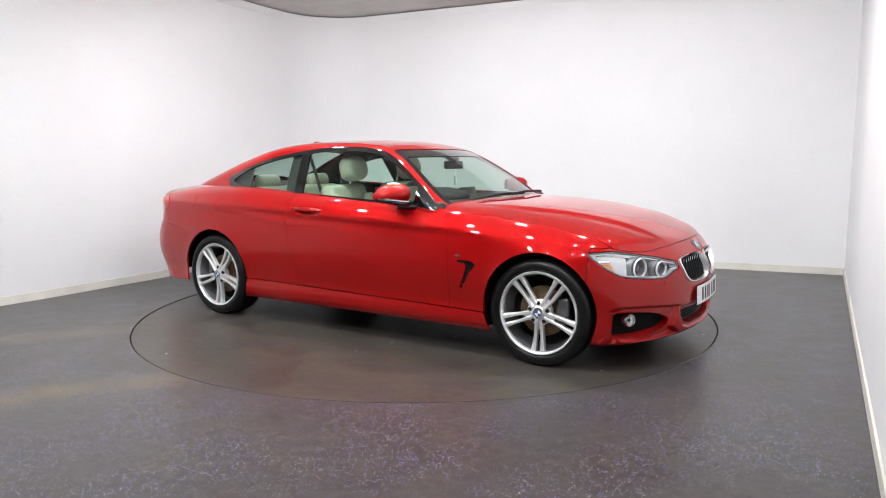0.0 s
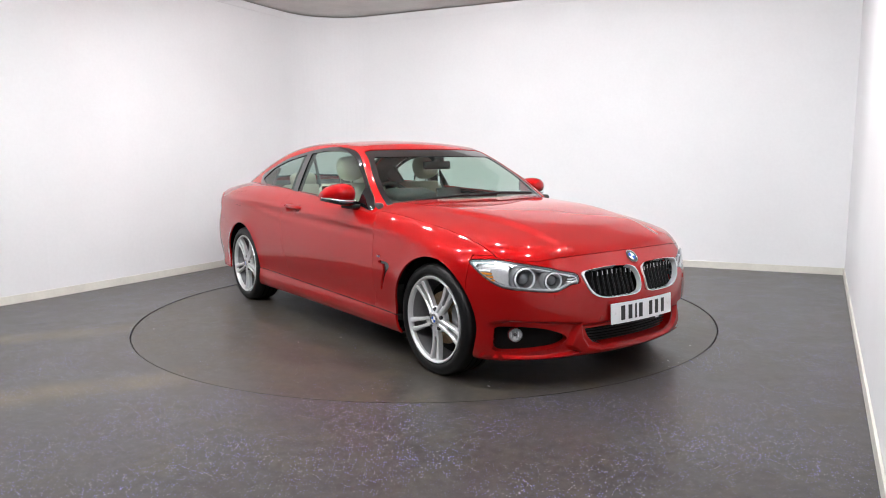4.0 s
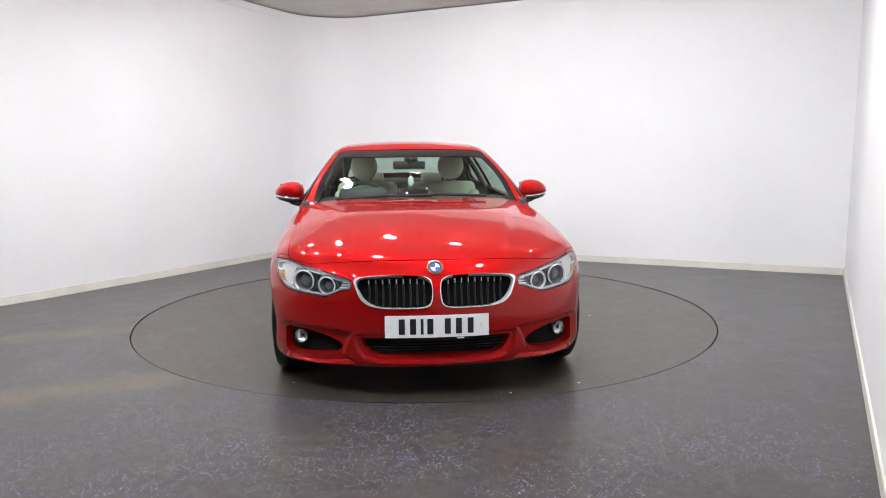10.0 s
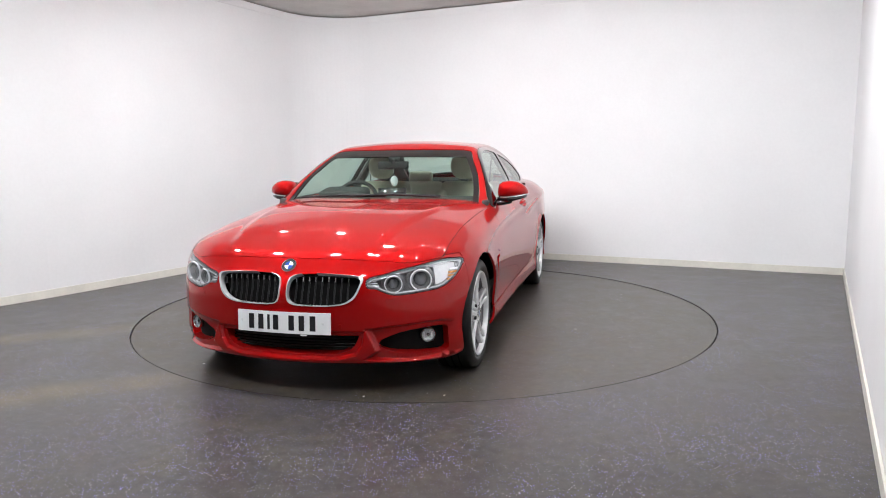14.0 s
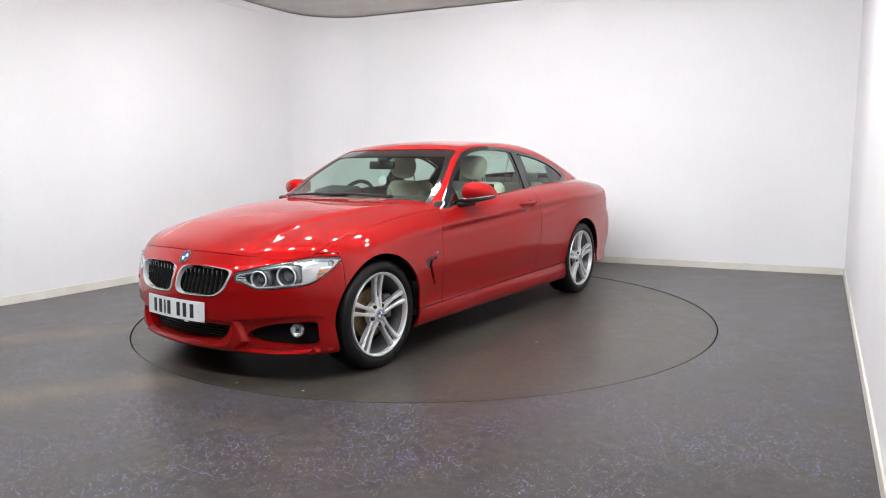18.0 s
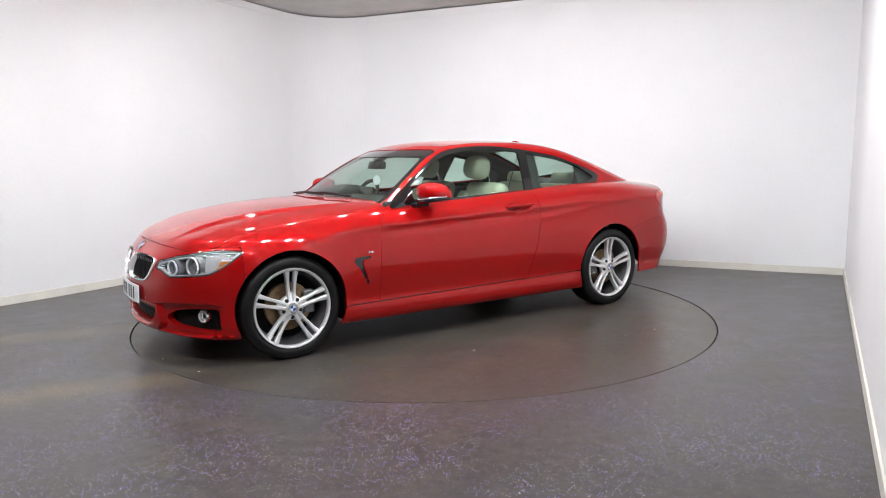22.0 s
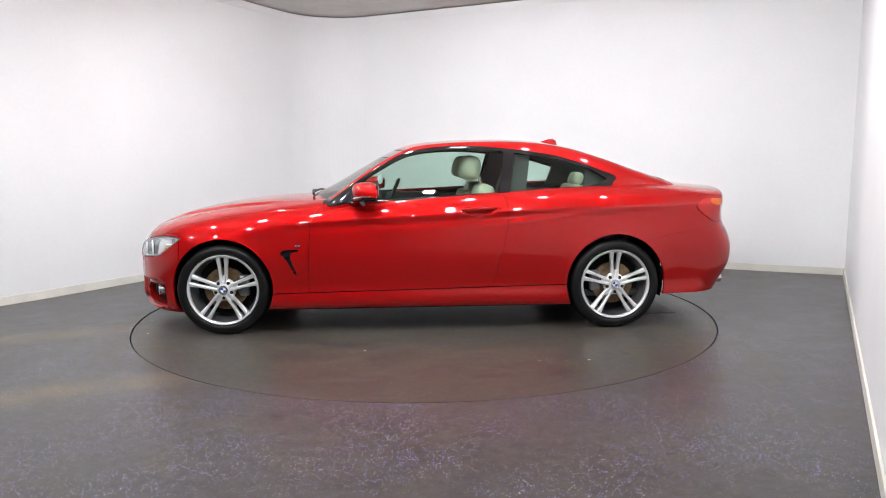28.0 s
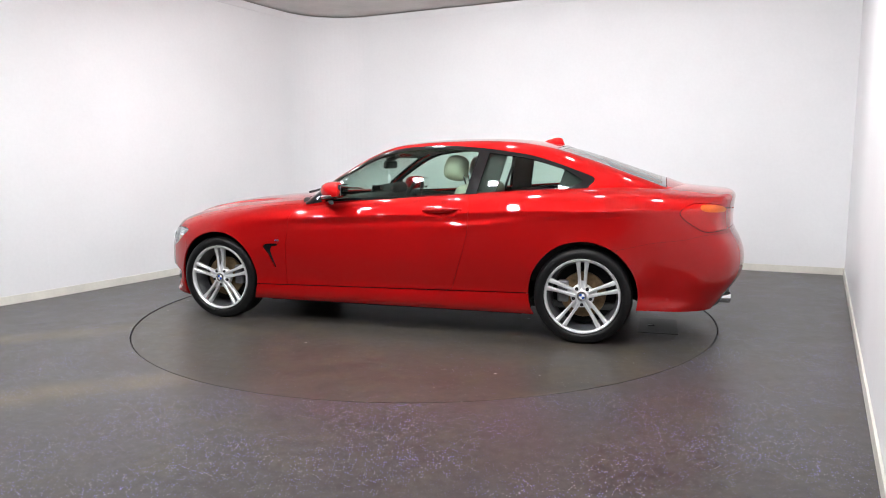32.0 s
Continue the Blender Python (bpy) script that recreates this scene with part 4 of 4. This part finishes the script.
def bent_strip(y0, y1, z0, z1, x0, thick, curve=0.24, ny=24, lean=0.04):
    bm = bmesh.new()
    front, backs = [], []
    for i in range(ny + 1):
        y = y0 + (y1 - y0) * i / ny
        for rows, off in ((front, 0.0), (backs, -thick)):
            rows.append([bm.verts.new((x0 + off - curve * y * y - lean * (z - 0.38), y, z)) for z in (z0, z1)])
    for rows in (front, backs):
        for a, b in zip(rows, rows[1:]):
            bm.faces.new((a[0], b[0], b[1], a[1]))
    for k in (0, 1):
        for i in range(ny):
            bm.faces.new((front[i][k], backs[i][k], backs[i + 1][k], front[i + 1][k]))
    for i in (0, ny):
        bm.faces.new((front[i][0], front[i][1], backs[i][1], backs[i][0]))
    return bm


plate = part("number_plate", bent_strip(-0.262, 0.262, 0.325, 0.436, 2.197, 0.006), PLATE_WHITE, car, "white number plate with plain black bars")
for k, y in enumerate((-0.178, -0.122, -0.077, -0.036, 0.052, 0.108, 0.168)):
    w = 0.030 if k != 2 else 0.014
    part("plate_bar", bent_strip(y - w / 2, y + w / 2, 0.342, 0.420, 2.1985, 0.001, ny=4), INK, plate)
for y in (-0.235, 0.222):
    part("plate_screw", moved(lathe([(0.001, 0.003), (0.006, 0.002), (0.007, 0.0)], steps=16), facing((2.197 - 0.24 * y * y, y, 0.382), (1, 0, 0))), WHITE_ENAMEL, plate)
part("plate_foot", bent_strip(-0.10, 0.17, 0.314, 0.3235, 2.193, 0.003, ny=10), PLASTIC, plate)
part("plate_foot_label", bent_strip(0.10, 0.135, 0.315, 0.323, 2.1945, 0.001, ny=3), WHITE_ENAMEL, plate)


def roundel(name, m, r, parent):
    """A round enamel badge: a silver rim, a dark band, and quarters in blue and white."""
    badge = part(name, moved(lathe([(r * 0.93, 0.0), (r * 0.99, 0.002), (r, 0.0), (r, -0.004)], steps=40), m), CHROME, parent, "round silver-rimmed badge with blue and white quarters", smooth=40)
    part("band", moved(lathe([(r * 0.58, 0.0012), (r * 0.94, 0.0008)], steps=40), m), INK if name == "emblem" else SATIN, badge)
    for k in range(4):
        bm = bmesh.new()
        ring = [bm.verts.new((0, 0, 0.0020))]
        for i in range(9):
            a = math.pi / 2 * (k + i / 8)
            ring.append(bm.verts.new((r * 0.58 * math.cos(a), r * 0.58 * math.sin(a), 0.0016)))
        bm.faces.new(ring)
        part("quarter", moved(bm, m), BLUE if k % 2 else WHITE_ENAMEL, badge)
    return badge


p, n = on_body(0.0, 0.660, lift=0.006)
roundel("emblem", facing(p, n), 0.041, car)
for s in (1, -1):
    p, n = on_body(0.30, 0.365, lift=0.002)
    part("parking_sensor", moved(lathe([(0.001, 0.001), (0.010, 0.001), (0.011, -0.002)], steps=20), facing((p.x, s * p.y, p.z), (n.x, s * n.y, n.z))), PAINT, front_bumper)
    q, n = on_body(0.545, 0.497, lift=0.001)
    part("washer_cap", moved(box((0.05, 0.022, 0.003), bevel=0.0014), facing((q.x, s * q.y, q.z), (n.x, s * n.y, n.z))), PAINT, front_bumper)


# ---- side details ----
def side_details(s):
    half = side_of(BODY, s)
    d = doors[0 if s > 0 else 1]
    w = wings[0 if s > 0 else 1]
    vent = panel("wing_vent", body_field, half, [lambda x, y, z: in_vent(x, y, z) + 0.001], GLOSS_BLACK, w, "black hooked air vent behind the front wheel", rim=0, lift=-0.010)
    p, n = on_side(0.868, 0.612, s, 0.002)
    part("side_badge", moved(box((0.034, 0.013, 0.004), bevel=0.0015), facing(p, n)), SATIN, w, "small silver badge with coloured stripes")
    for k, mat in enumerate((BLUE, RED_LENS)):
        p, n = on_side(0.877 - 0.007 * k, 0.612, s, 0.0045)
        part("badge_stripe", moved(box((0.005, 0.012, 0.002)), facing(p, n)), mat, w)
    # handle: a bowed grip over the hollow in the door's skin
    y0 = on_side(-0.415, 0.790, 1)[0].y
    pts, rad = [], []
    for t in np.linspace(0, 1, 17):
        x = -0.555 + 0.275 * t
        bow = math.sin(math.pi * t) ** 0.5
        pts.append(Vector((x, s * (y0 - 0.016 + 0.020 * bow), 0.862 - 0.012 * t)))
        rad.append(0.006 + 0.0125 * bow)
    part("handle", tube(pts, rad, 14, flat=0.8), PAINT, d, "red pull handle", smooth=60)
    lock, n = on_side(-0.567, 0.862, s, 0.001)
    part("handle_cap", moved(lathe([(0.001, 0.004), (0.010, 0.003), (0.013, -0.002)], steps=20), facing(lock, n)), PAINT, d, smooth=60)
    # mirror
    arm = [on_side(0.50, 0.900, s, -0.01)[0], Vector((0.45, s * 0.86, 0.898)), Vector((0.41, s * 0.90, 0.908))]
    base = part("door_mirror", tube(arm, [0.030, 0.024, 0.026], 12, flat=0.6), GLOSS_BLACK, d, "red door mirror with a chrome strip on a black foot", smooth=60)
    rings = []
    for k, (y, xf, xb, z0, z1) in enumerate(((0.800, 0.430, 0.340, 0.940, 1.000), (0.812, 0.455, 0.325, 0.932, 1.034), (0.840, 0.482, 0.308, 0.930, 1.050), (0.885, 0.482, 0.300, 0.932, 1.055), (0.935, 0.468, 0.296, 0.937, 1.047), (0.975, 0.440, 0.294, 0.943, 1.026), (1.000, 0.405, 0.296, 0.948, 1.000), (1.010, 0.365, 0.300, 0.952, 0.980))):
        ring = []
        for i in range(20):
            a = 2 * math.pi * i / 20
            c, sn = math.cos(a), math.sin(a)
            e = 0.62
            x = (xf + xb) / 2 + (xf - xb) / 2 * math.copysign(abs(c) ** (e if c < 0 else 0.9), c)
            z = (z0 + z1) / 2 + (z1 - z0) / 2 * math.copysign(abs(sn) ** 0.75, sn)
            ring.append((x, s * (y + 0.008), z))
        rings.append(ring)

    def loft(keep, name, mat, label="", grow=0.0):
        bm = bmesh.new()
        rows = [[bm.verts.new(Vector(q) + Vector((0, 0, 0))) for q in r] for r in rings]
        for a, b in zip(rows, rows[1:]):
            for i in range(20):
                j = (i + 1) % 20
                bm.faces.new((a[i], a[j], b[j], b[i]))
        bm.faces.new(rows[0])
        bm.faces.new(rows[-1][::-1])
        return part(name, bm, mat, base, label, smooth=50)

    loft(None, "mirror_cap", PAINT)
    strip = [(x, s * y, z) for x, y, z in ((0.475, 0.835, 0.936), (0.478, 0.885, 0.937), (0.464, 0.935, 0.942), (0.437, 0.975, 0.949), (0.402, 1.002, 0.955), (0.345, 1.014, 0.958))]
    part("indicator_strip", tube(strip, 0.0075, 8), CHROME, base, "bright strip along the mirror", smooth=60)
    foot = [(x, s * y, z) for x, y, z in ((0.45, 0.815, 0.922), (0.462, 0.86, 0.923), (0.455, 0.92, 0.928), (0.430, 0.965, 0.936), (0.38, 1.00, 0.943), (0.31, 1.002, 0.945))]
    part("mirror_foot", tube(foot, [0.018, 0.022, 0.020, 0.016, 0.012, 0.008], 10), GLOSS_BLACK, base, smooth=60)
    part("mirror_back", moved(box((0.17, 0.085, 0.012), bevel=0.005), facing((0.305, s * 0.905, 0.993), (-1, -0.05 * s, 0))), GLOSS_BLACK, base)
    part("mirror_glass", moved(box((0.15, 0.070, 0.004), bevel=0.0015), facing((0.2965, s * 0.905, 0.993), (-1, -0.05 * s, 0))), MIRROR, base, "mirror glass")


either_side(side_details)


# ---- tail ----
def tail_lamp(s):
    half = side_of(BODY, s)
    lens = panel("tail_light", body_field, half, [lambda x, y, z: in_tail_lamp(x, y, z) + 0.003], RED_LENS, car, "red wrap-round tail light with an orange field", rim=0.02, lift=0.002)
    panel("indicator_lens", body_field, half, [lambda x, y, z: inside(x, z, rounded([(-2.12, 0.892), (-2.135, 0.908), (-2.21, 0.907), (-2.272, 0.895), (-2.285, 0.862), (-2.21, 0.863), (-2.15, 0.868)], 3)), lambda x, y, z: 0.4 - np.abs(y)], ORANGE_LENS, lens, rim=0.001, lift=0.0035)
    return lens


either_side(tail_lamp)
for y in (0.50, 0.62):
    part("exhaust_tip", moved(lathe([(0.034, -0.12), (0.038, 0.03), (0.036, 0.045), (0.031, 0.04), (0.030, -0.10)], steps=32), facing((-2.305, y - 0.09, 0.275), (-1, 0, 0.02))), CHROME, car, "chrome exhaust tip", smooth=50)

# ---- roof fin, wipers, scuttle ----
fin = [(-0.955, 1.318), (-1.03, 1.352), (-1.085, 1.369), (-1.120, 1.371), (-1.145, 1.360), (-1.172, 1.290), (-1.06, 1.290)]
bm = bmesh.new()
prism(fin, 0.030, "xz", -0.015, 0.008, bm)
part("roof_fin", bm, PAINT, car, "red shark-fin aerial", smooth=60)
scuttle = panel("scuttle", body_field, FULL, [lambda x, y, z: np.maximum(0.52 - x, x - 1.2), lambda x, y, z: np.abs(y) - 0.76, lambda x, y, z: 0.80 - z], PLASTIC, car, rim=0, lift=-0.010)
for k, (a, b) in enumerate((((0.80, 0.48, 0.957), (0.86, -0.16, 0.962)), ((0.84, 0.10, 0.960), (0.80, -0.56, 0.944)))):
    mid = ((a[0] + b[0]) / 2 + 0.012, (a[1] + b[1]) / 2, (a[2] + b[2]) / 2 + 0.012)
    part("wiper", tube([a, mid, b], [0.010, 0.009, 0.006], 8), PLASTIC, car, smooth=60)


# ---- wheels ----
def wheel(x, s, roll):
    """A wheel in the car's space: tyre, barrel and lip, five double spokes, bolts, cap, brake."""
    y1 = 0.880 if x > 0 else 0.902
    hub = tagged(new("wheel"), "", "")
    hub.parent = car
    hub.matrix_basis = pose(x, s * y1, TYRE - 0.008 - RIDE, 0, 0, 0 if s > 0 else 180)
    hub["label"] = "silver five double-spoke alloy wheel with a black tyre"
    R, T = 0.2505, TYRE
    part("tyre", lathe([(R - 0.006, -0.030), (R, -0.010), (R + 0.012, 0.002), (R + 0.030, 0.006), (T - 0.020, 0.000), (T - 0.008, -0.010), (T - 0.002, -0.026), (T, -0.06), (T, -0.17), (T - 0.006, -0.205), (R, -0.215), (R - 0.01, -0.19)], "y", 72), RUBBER, hub, "black tyre", smooth=40)
    for k in range(3):
        yy = -0.075 - 0.042 * k
        part("tread_groove", lathe([(T + 0.0006, yy - 0.004), (T + 0.0010, yy), (T + 0.0006, yy + 0.004)], "y", 72), INNER, hub)
    part("rim_lip", lathe([(R - 0.016, -0.030), (R - 0.016, -0.006), (R - 0.010, 0.001), (R - 0.002, 0.002), (R + 0.002, -0.004), (R + 0.001, -0.02)], "y", 72), ALLOY, hub, smooth=50)
    part("rim_barrel", lathe([(R - 0.014, -0.020), (R - 0.022, -0.055), (R - 0.034, -0.09), (R - 0.034, -0.19), (R - 0.008, -0.21)], "y", 64), ALLOY_DARK, hub, smooth=50)
    for k in range(5):
        a = radians(roll + 72 * k)
        for side in (-1, 1):
            bm = bmesh.new()
            rows = []
            for t in np.linspace(0, 1, 9):
                r = 0.046 + (R - 0.010 - 0.046) * t
                off = side * (0.0150 + 0.0150 * t * t + 0.003 * math.sin(math.pi * t))
                w = 0.0125 - 0.0030 * math.sin(math.pi * t) + 0.0045 * t ** 3
                f = -0.012 - 0.018 * math.sin(math.pi * min(1, t * 1.05)) * 0.55 + 0.008 * t
                row = []
                for dy, dw in ((f - 0.032, -1.0), (f - 0.005, -1.0), (f, -0.55), (f, 0.55), (f - 0.005, 1.0), (f - 0.032, 1.0)):
                    u, v = r, off + dw * w
                    row.append(bm.verts.new((u * math.cos(a) - v * math.sin(a), dy, u * math.sin(a) + v * math.cos(a))))
                rows.append(row)
            for p, q in zip(rows, rows[1:]):
                for i in range(6):
                    bm.faces.new((p[i], p[(i + 1) % 6], q[(i + 1) % 6], q[i]))
            bm.faces.new(rows[0])
            bm.faces.new(rows[-1][::-1])
            part("spoke", bm, ALLOY, hub, smooth=35)
        b = a + radians(36)
        part("spoke_web", moved(box((0.060, 0.018, 0.030), (0.072, -0.034, 0), 0.005), pose(0, 0, 0, 0, -math.degrees(a), 0)), ALLOY, hub)
        # No hole is cut: the recess's darkness is a black plug on the hub.
        part("bolt", lathe([(0.001, -0.0135), (0.0110, -0.0135), (0.0125, -0.020), (0.0125, -0.04)], "y", 12, (0.058 * math.cos(b), 0, 0.058 * math.sin(b))), INK, hub, "black plug standing in for the shade in a bolt recess", smooth=40)
    part("hub_centre", lathe([(0.001, -0.012), (0.034, -0.012), (0.040, -0.016), (0.066, -0.022), (0.078, -0.030), (0.080, -0.06)], "y", 40), ALLOY, hub, smooth=30)
    roundel("hub_cap", facing((0, -0.008, 0), (0, 1, 0)), 0.033, hub)
    part("brake_disc", lathe([(0.072, -0.085), (0.150, -0.085), (0.152, -0.09), (0.152, -0.11), (0.07, -0.11)], "y", 48), DISC_IRON, hub, "rust-tinted brake disc", smooth=40)
    part("brake_hub", lathe([(0.001, -0.065), (0.07, -0.065), (0.075, -0.09)], "y", 32), DISC_IRON, hub, smooth=40)
    part("caliper", box((0.075, 0.05, 0.15), (-0.132 if x > 0 else 0.132, -0.085, 0.02), 0.015), ALLOY_DARK, hub)
    part("back_plate", lathe([(0.001, -0.13), (0.205, -0.13), (0.208, -0.15)], "y", 48), INNER, hub)
    return hub


for s in (1, -1):
    for x in (AXLE_F, AXLE_R):
        wheel(x, s, 90 if s > 0 else 54)
        r = ARCH_F if x > 0 else ARCH_R
        bm = bmesh.new()
        rows = []
        for i in range(33):
            a = math.pi * (-0.10 + 1.20 * i / 32)
            rows.append([bm.verts.new((x + (r + 0.010) * math.cos(a), s * y, HUB + (r + 0.010) * math.sin(a))) for y in (0.845, 0.60, 0.45)] + [bm.verts.new((x + 0.10 * math.cos(a), s * 0.45, HUB + 0.1 * math.sin(a)))])
        for p, q in zip(rows, rows[1:]):
            for k in range(3):
                bm.faces.new((p[k], p[k + 1], q[k + 1], q[k]))
        part("arch_liner", bm, INNER, car, smooth=60)


# ---- cabin ----
def pad(name, size, at, mat, parent, turn=(0, 0, 0), bevel=None, label=""):
    b = bevel or min(size) * 0.35
    return part(name, box(size, at, b, turn, segments=4), mat, parent, label, smooth=60)


def front_seat(s):
    y = s * 0.37
    seat = pad("front_seat", (0.50, 0.50, 0.16), (-0.12, y, 0.44), CREAM, car, (0, -8, 0), 0.06, "cream leather front seat")
    pad("backrest", (0.14, 0.46, 0.58), (-0.43, y, 0.74), CREAM, seat, (0, -18, 0), 0.06)
    for k in (-1, 1):
        pad("bolster", (0.16, 0.10, 0.46), (-0.385, y + k * 0.205, 0.72), CREAM, seat, (0, -18, 0), 0.045)
        part("headrest_post", tube([(-0.49, y + k * 0.06, 0.99), (-0.465, y + k * 0.06, 1.09)], 0.007, 8), CHROME, seat)
    bm = bmesh.new()
    bmesh.ops.create_uvsphere(bm, u_segments=20, v_segments=14, radius=1.0)
    for v in bm.verts:
        x, yy, z = v.co
        k = 1 - 0.18 * z if z < 0 else 1.0
        v.co = (math.copysign(abs(x) ** 0.75, x) * 0.085 * (1 - 0.15 * z), math.copysign(abs(yy) ** 0.55, yy) * 0.112 / (1 + 0.30 * max(0, -z)), math.copysign(abs(z) ** 0.65, z) * 0.096)
    moved(bm, pose(-0.395, y, 1.142, 0, -12, 0))
    part("headrest", bm, CREAM, seat, smooth=80)
    pad("seat_base", (0.45, 0.46, 0.16), (-0.12, y, 0.30), CARPET, seat)
    return seat


either_side(front_seat)
rear = pad("rear_seat", (0.48, 1.15, 0.18), (-1.02, 0, 0.50), CREAM, car, (0, -8, 0), 0.07, "cream leather rear bench")
for s in (1, -1):
    pad("backrest", (0.15, 0.50, 0.48), (-1.30, s * 0.30, 0.76), CREAM, rear, (0, -24, 0), 0.06)
    pad("headrest", (0.09, 0.25, 0.12), (-1.40, s * 0.31, 1.03), CREAM, rear, (0, -20, 0), 0.04)
pad("parcel_shelf", (0.42, 1.10, 0.04), (-1.62, 0, 0.985), CARPET, car, (0, 4, 0), 0.012)
pad("cabin_floor", (2.6, 1.60, 0.05), (-0.35, 0, 0.22), CARPET, car)
pad("undertray", (1.98, 1.62, 0.03), (0.0, 0, 0.152), INNER, car)
pad("front_undertray", (0.26, 1.00, 0.03), (1.80, 0, 0.200), INNER, car)
pad("rear_undertray", (0.36, 1.10, 0.03), (-1.90, 0, 0.275), INNER, car)
pad("subframe", (0.60, 1.05, 0.05), (1.40, 0, 0.215), INNER, car)
pad("subframe", (0.60, 1.05, 0.05), (-1.40, 0, 0.235), INNER, car)
pad("bulkhead", (0.05, 1.50, 0.55), (-1.52, 0, 0.62), CARPET, car)
pad("firewall", (0.05, 1.45, 0.60), (0.98, 0, 0.58), CARPET, car)
dash = pad("dashboard", (0.42, 1.42, 0.26), (0.52, 0, 0.80), CARPET, car, (0, 6, 0), 0.09, "black dashboard")
pad("binnacle", (0.22, 0.36, 0.10), (0.45, -0.37, 0.945), CARPET, dash, (0, 10, 0), 0.04)
pad("screen", (0.02, 0.22, 0.09), (0.42, 0.0, 0.955), GLOSS_BLACK, dash, (0, -14, 0), 0.006)
pad("centre_console", (0.85, 0.22, 0.28), (0.02, 0, 0.48), CARPET, car, (0, 0, 0), 0.04)
ring = []
for i in range(40):
    a = 2 * math.pi * i / 40
    ring.append(Vector((0.24, -0.37, 0.865)) + Euler((0, radians(-24), 0)).to_matrix() @ Vector((0, 0.185 * math.cos(a), 0.185 * math.sin(a))))
wheel_rim = part("steering_wheel", tube(ring, 0.016, 10, closed=True), CARPET, car, "black leather steering wheel", smooth=60)
pad("boss", (0.06, 0.15, 0.12), (0.26, -0.37, 0.862), CARPET, wheel_rim, (0, -24, 0), 0.025)
for a in (0, 180, 270):
    d = Vector((0, math.cos(radians(a)), math.sin(radians(a))))
    d = Euler((0, radians(-24), 0)).to_matrix() @ d
    c = Vector((0.255, -0.37, 0.863))
    part("wheel_spoke", tube([c + d * 0.05, c + d * 0.18], 0.014, 8, flat=0.6), SATIN, wheel_rim, smooth=60)
for s in (1, -1):
    card = pad("door_card", (1.25, 0.05, 0.58), (0.08, s * 0.765, 0.625), CARPET, doors[0 if s > 0 else 1], (0, -1.5, 0), 0.02)
    pad("armrest", (0.45, 0.07, 0.07), (-0.05, s * 0.72, 0.66), CREAM, doors[0 if s > 0 else 1], (0, 0, 0), 0.025)
    pad("rear_card", (0.85, 0.05, 0.58), (-1.05, s * 0.745, 0.655), CARPET, car, (0, -2, 0), 0.02)
    lo, n = on_side(-0.60, 0.93, s, -0.05, cabin_field)
    hi, n = on_side(-0.66, 1.25, s, -0.05, cabin_field)
    half = side_of(TOPS, s)
    panel("centre_pillar", cabin_field, half, [lambda x, y, z: in_glass_line(x, y, z) - 0.01, lambda x, y, z: np.abs(x + 0.685 + (z - 0.96) * 0.20) - 0.085], CARPET, car, "dark centre pillar lining", rim=0.02, lift=-0.030)
    panel("rear_pillar_lining", cabin_field, half, [lambda x, y, z: in_glass_line(x, y, z) - 0.01, lambda x, y, z: x + 1.22 + (z - 1.05) * 0.25], CARPET, car, "dark lining behind the rear side glass", rim=0.02, lift=-0.035)
    part("belt", tube([hi, Vector((-0.55, s * 0.55, 0.9)), Vector((-0.35, s * 0.52, 0.5))], 0.012, 6, flat=0.2), CARPET, car)
glass_mirror = pad("rear_view_mirror", (0.035, 0.245, 0.062), (0.305, -0.025, 1.166), PLASTIC, car, (0, -8, 0), 0.014, "black rear-view mirror")
part("mirror_stalk", tube([(0.32, -0.025, 1.18), (0.325, -0.02, 1.205), (0.30, -0.01, 1.222)], 0.014, 8), PLASTIC, glass_mirror)
pad("sensor_cover", (0.10, 0.10, 0.04), (0.275, -0.01, 1.222), PLASTIC, glass_mirror, (0, 26, 0), 0.014)
charm = part("hanging_charm", moved(lathe([(0.001, 0.006), (0.016, 0.006), (0.022, 0.003), (0.026, 0.004), (0.029, 0.0), (0.026, -0.004), (0.001, -0.004)], steps=32), facing((0.315, -0.015, 1.048), (0.72, 0.69, 0)) @ Matrix.Diagonal((1.1, 1.35, 1, 1))), LAMP_WHITE, car, "oval silver charm hanging from the mirror", smooth=50)
part("cord", tube([(0.315, -0.015, 1.076), (0.318, -0.02, 1.14)], 0.0018, 6), WHITE_ENAMEL, charm)


# ---- what moves ----
SWING = spline([(0, -0.94), (3, -0.614), (6, -0.337), (10, -0.102), (14, 0.214), (18, 0.593), (22, 0.896), (25, 1.173), (28, 1.39), (30, 1.571), (32, 1.74)])


def motions():
    rows_car, rows_table = [], []
    for t in range(33):
        a = -32.977 - 5.2389 * t + float(SWING(t))
        c, s = math.cos(radians(a)), math.sin(radians(a))
        x, y = 0.0570, -0.1258
        rows_car.append((float(t), pose(c * x - s * y, s * x + c * y, RIDE, 0, 0, a)))
        rows_table.append((float(t), pose(0, 0, -0.004, 0, 0, a)))
    walk(car, rows_car)
    walk(turntable, rows_table)


motions()
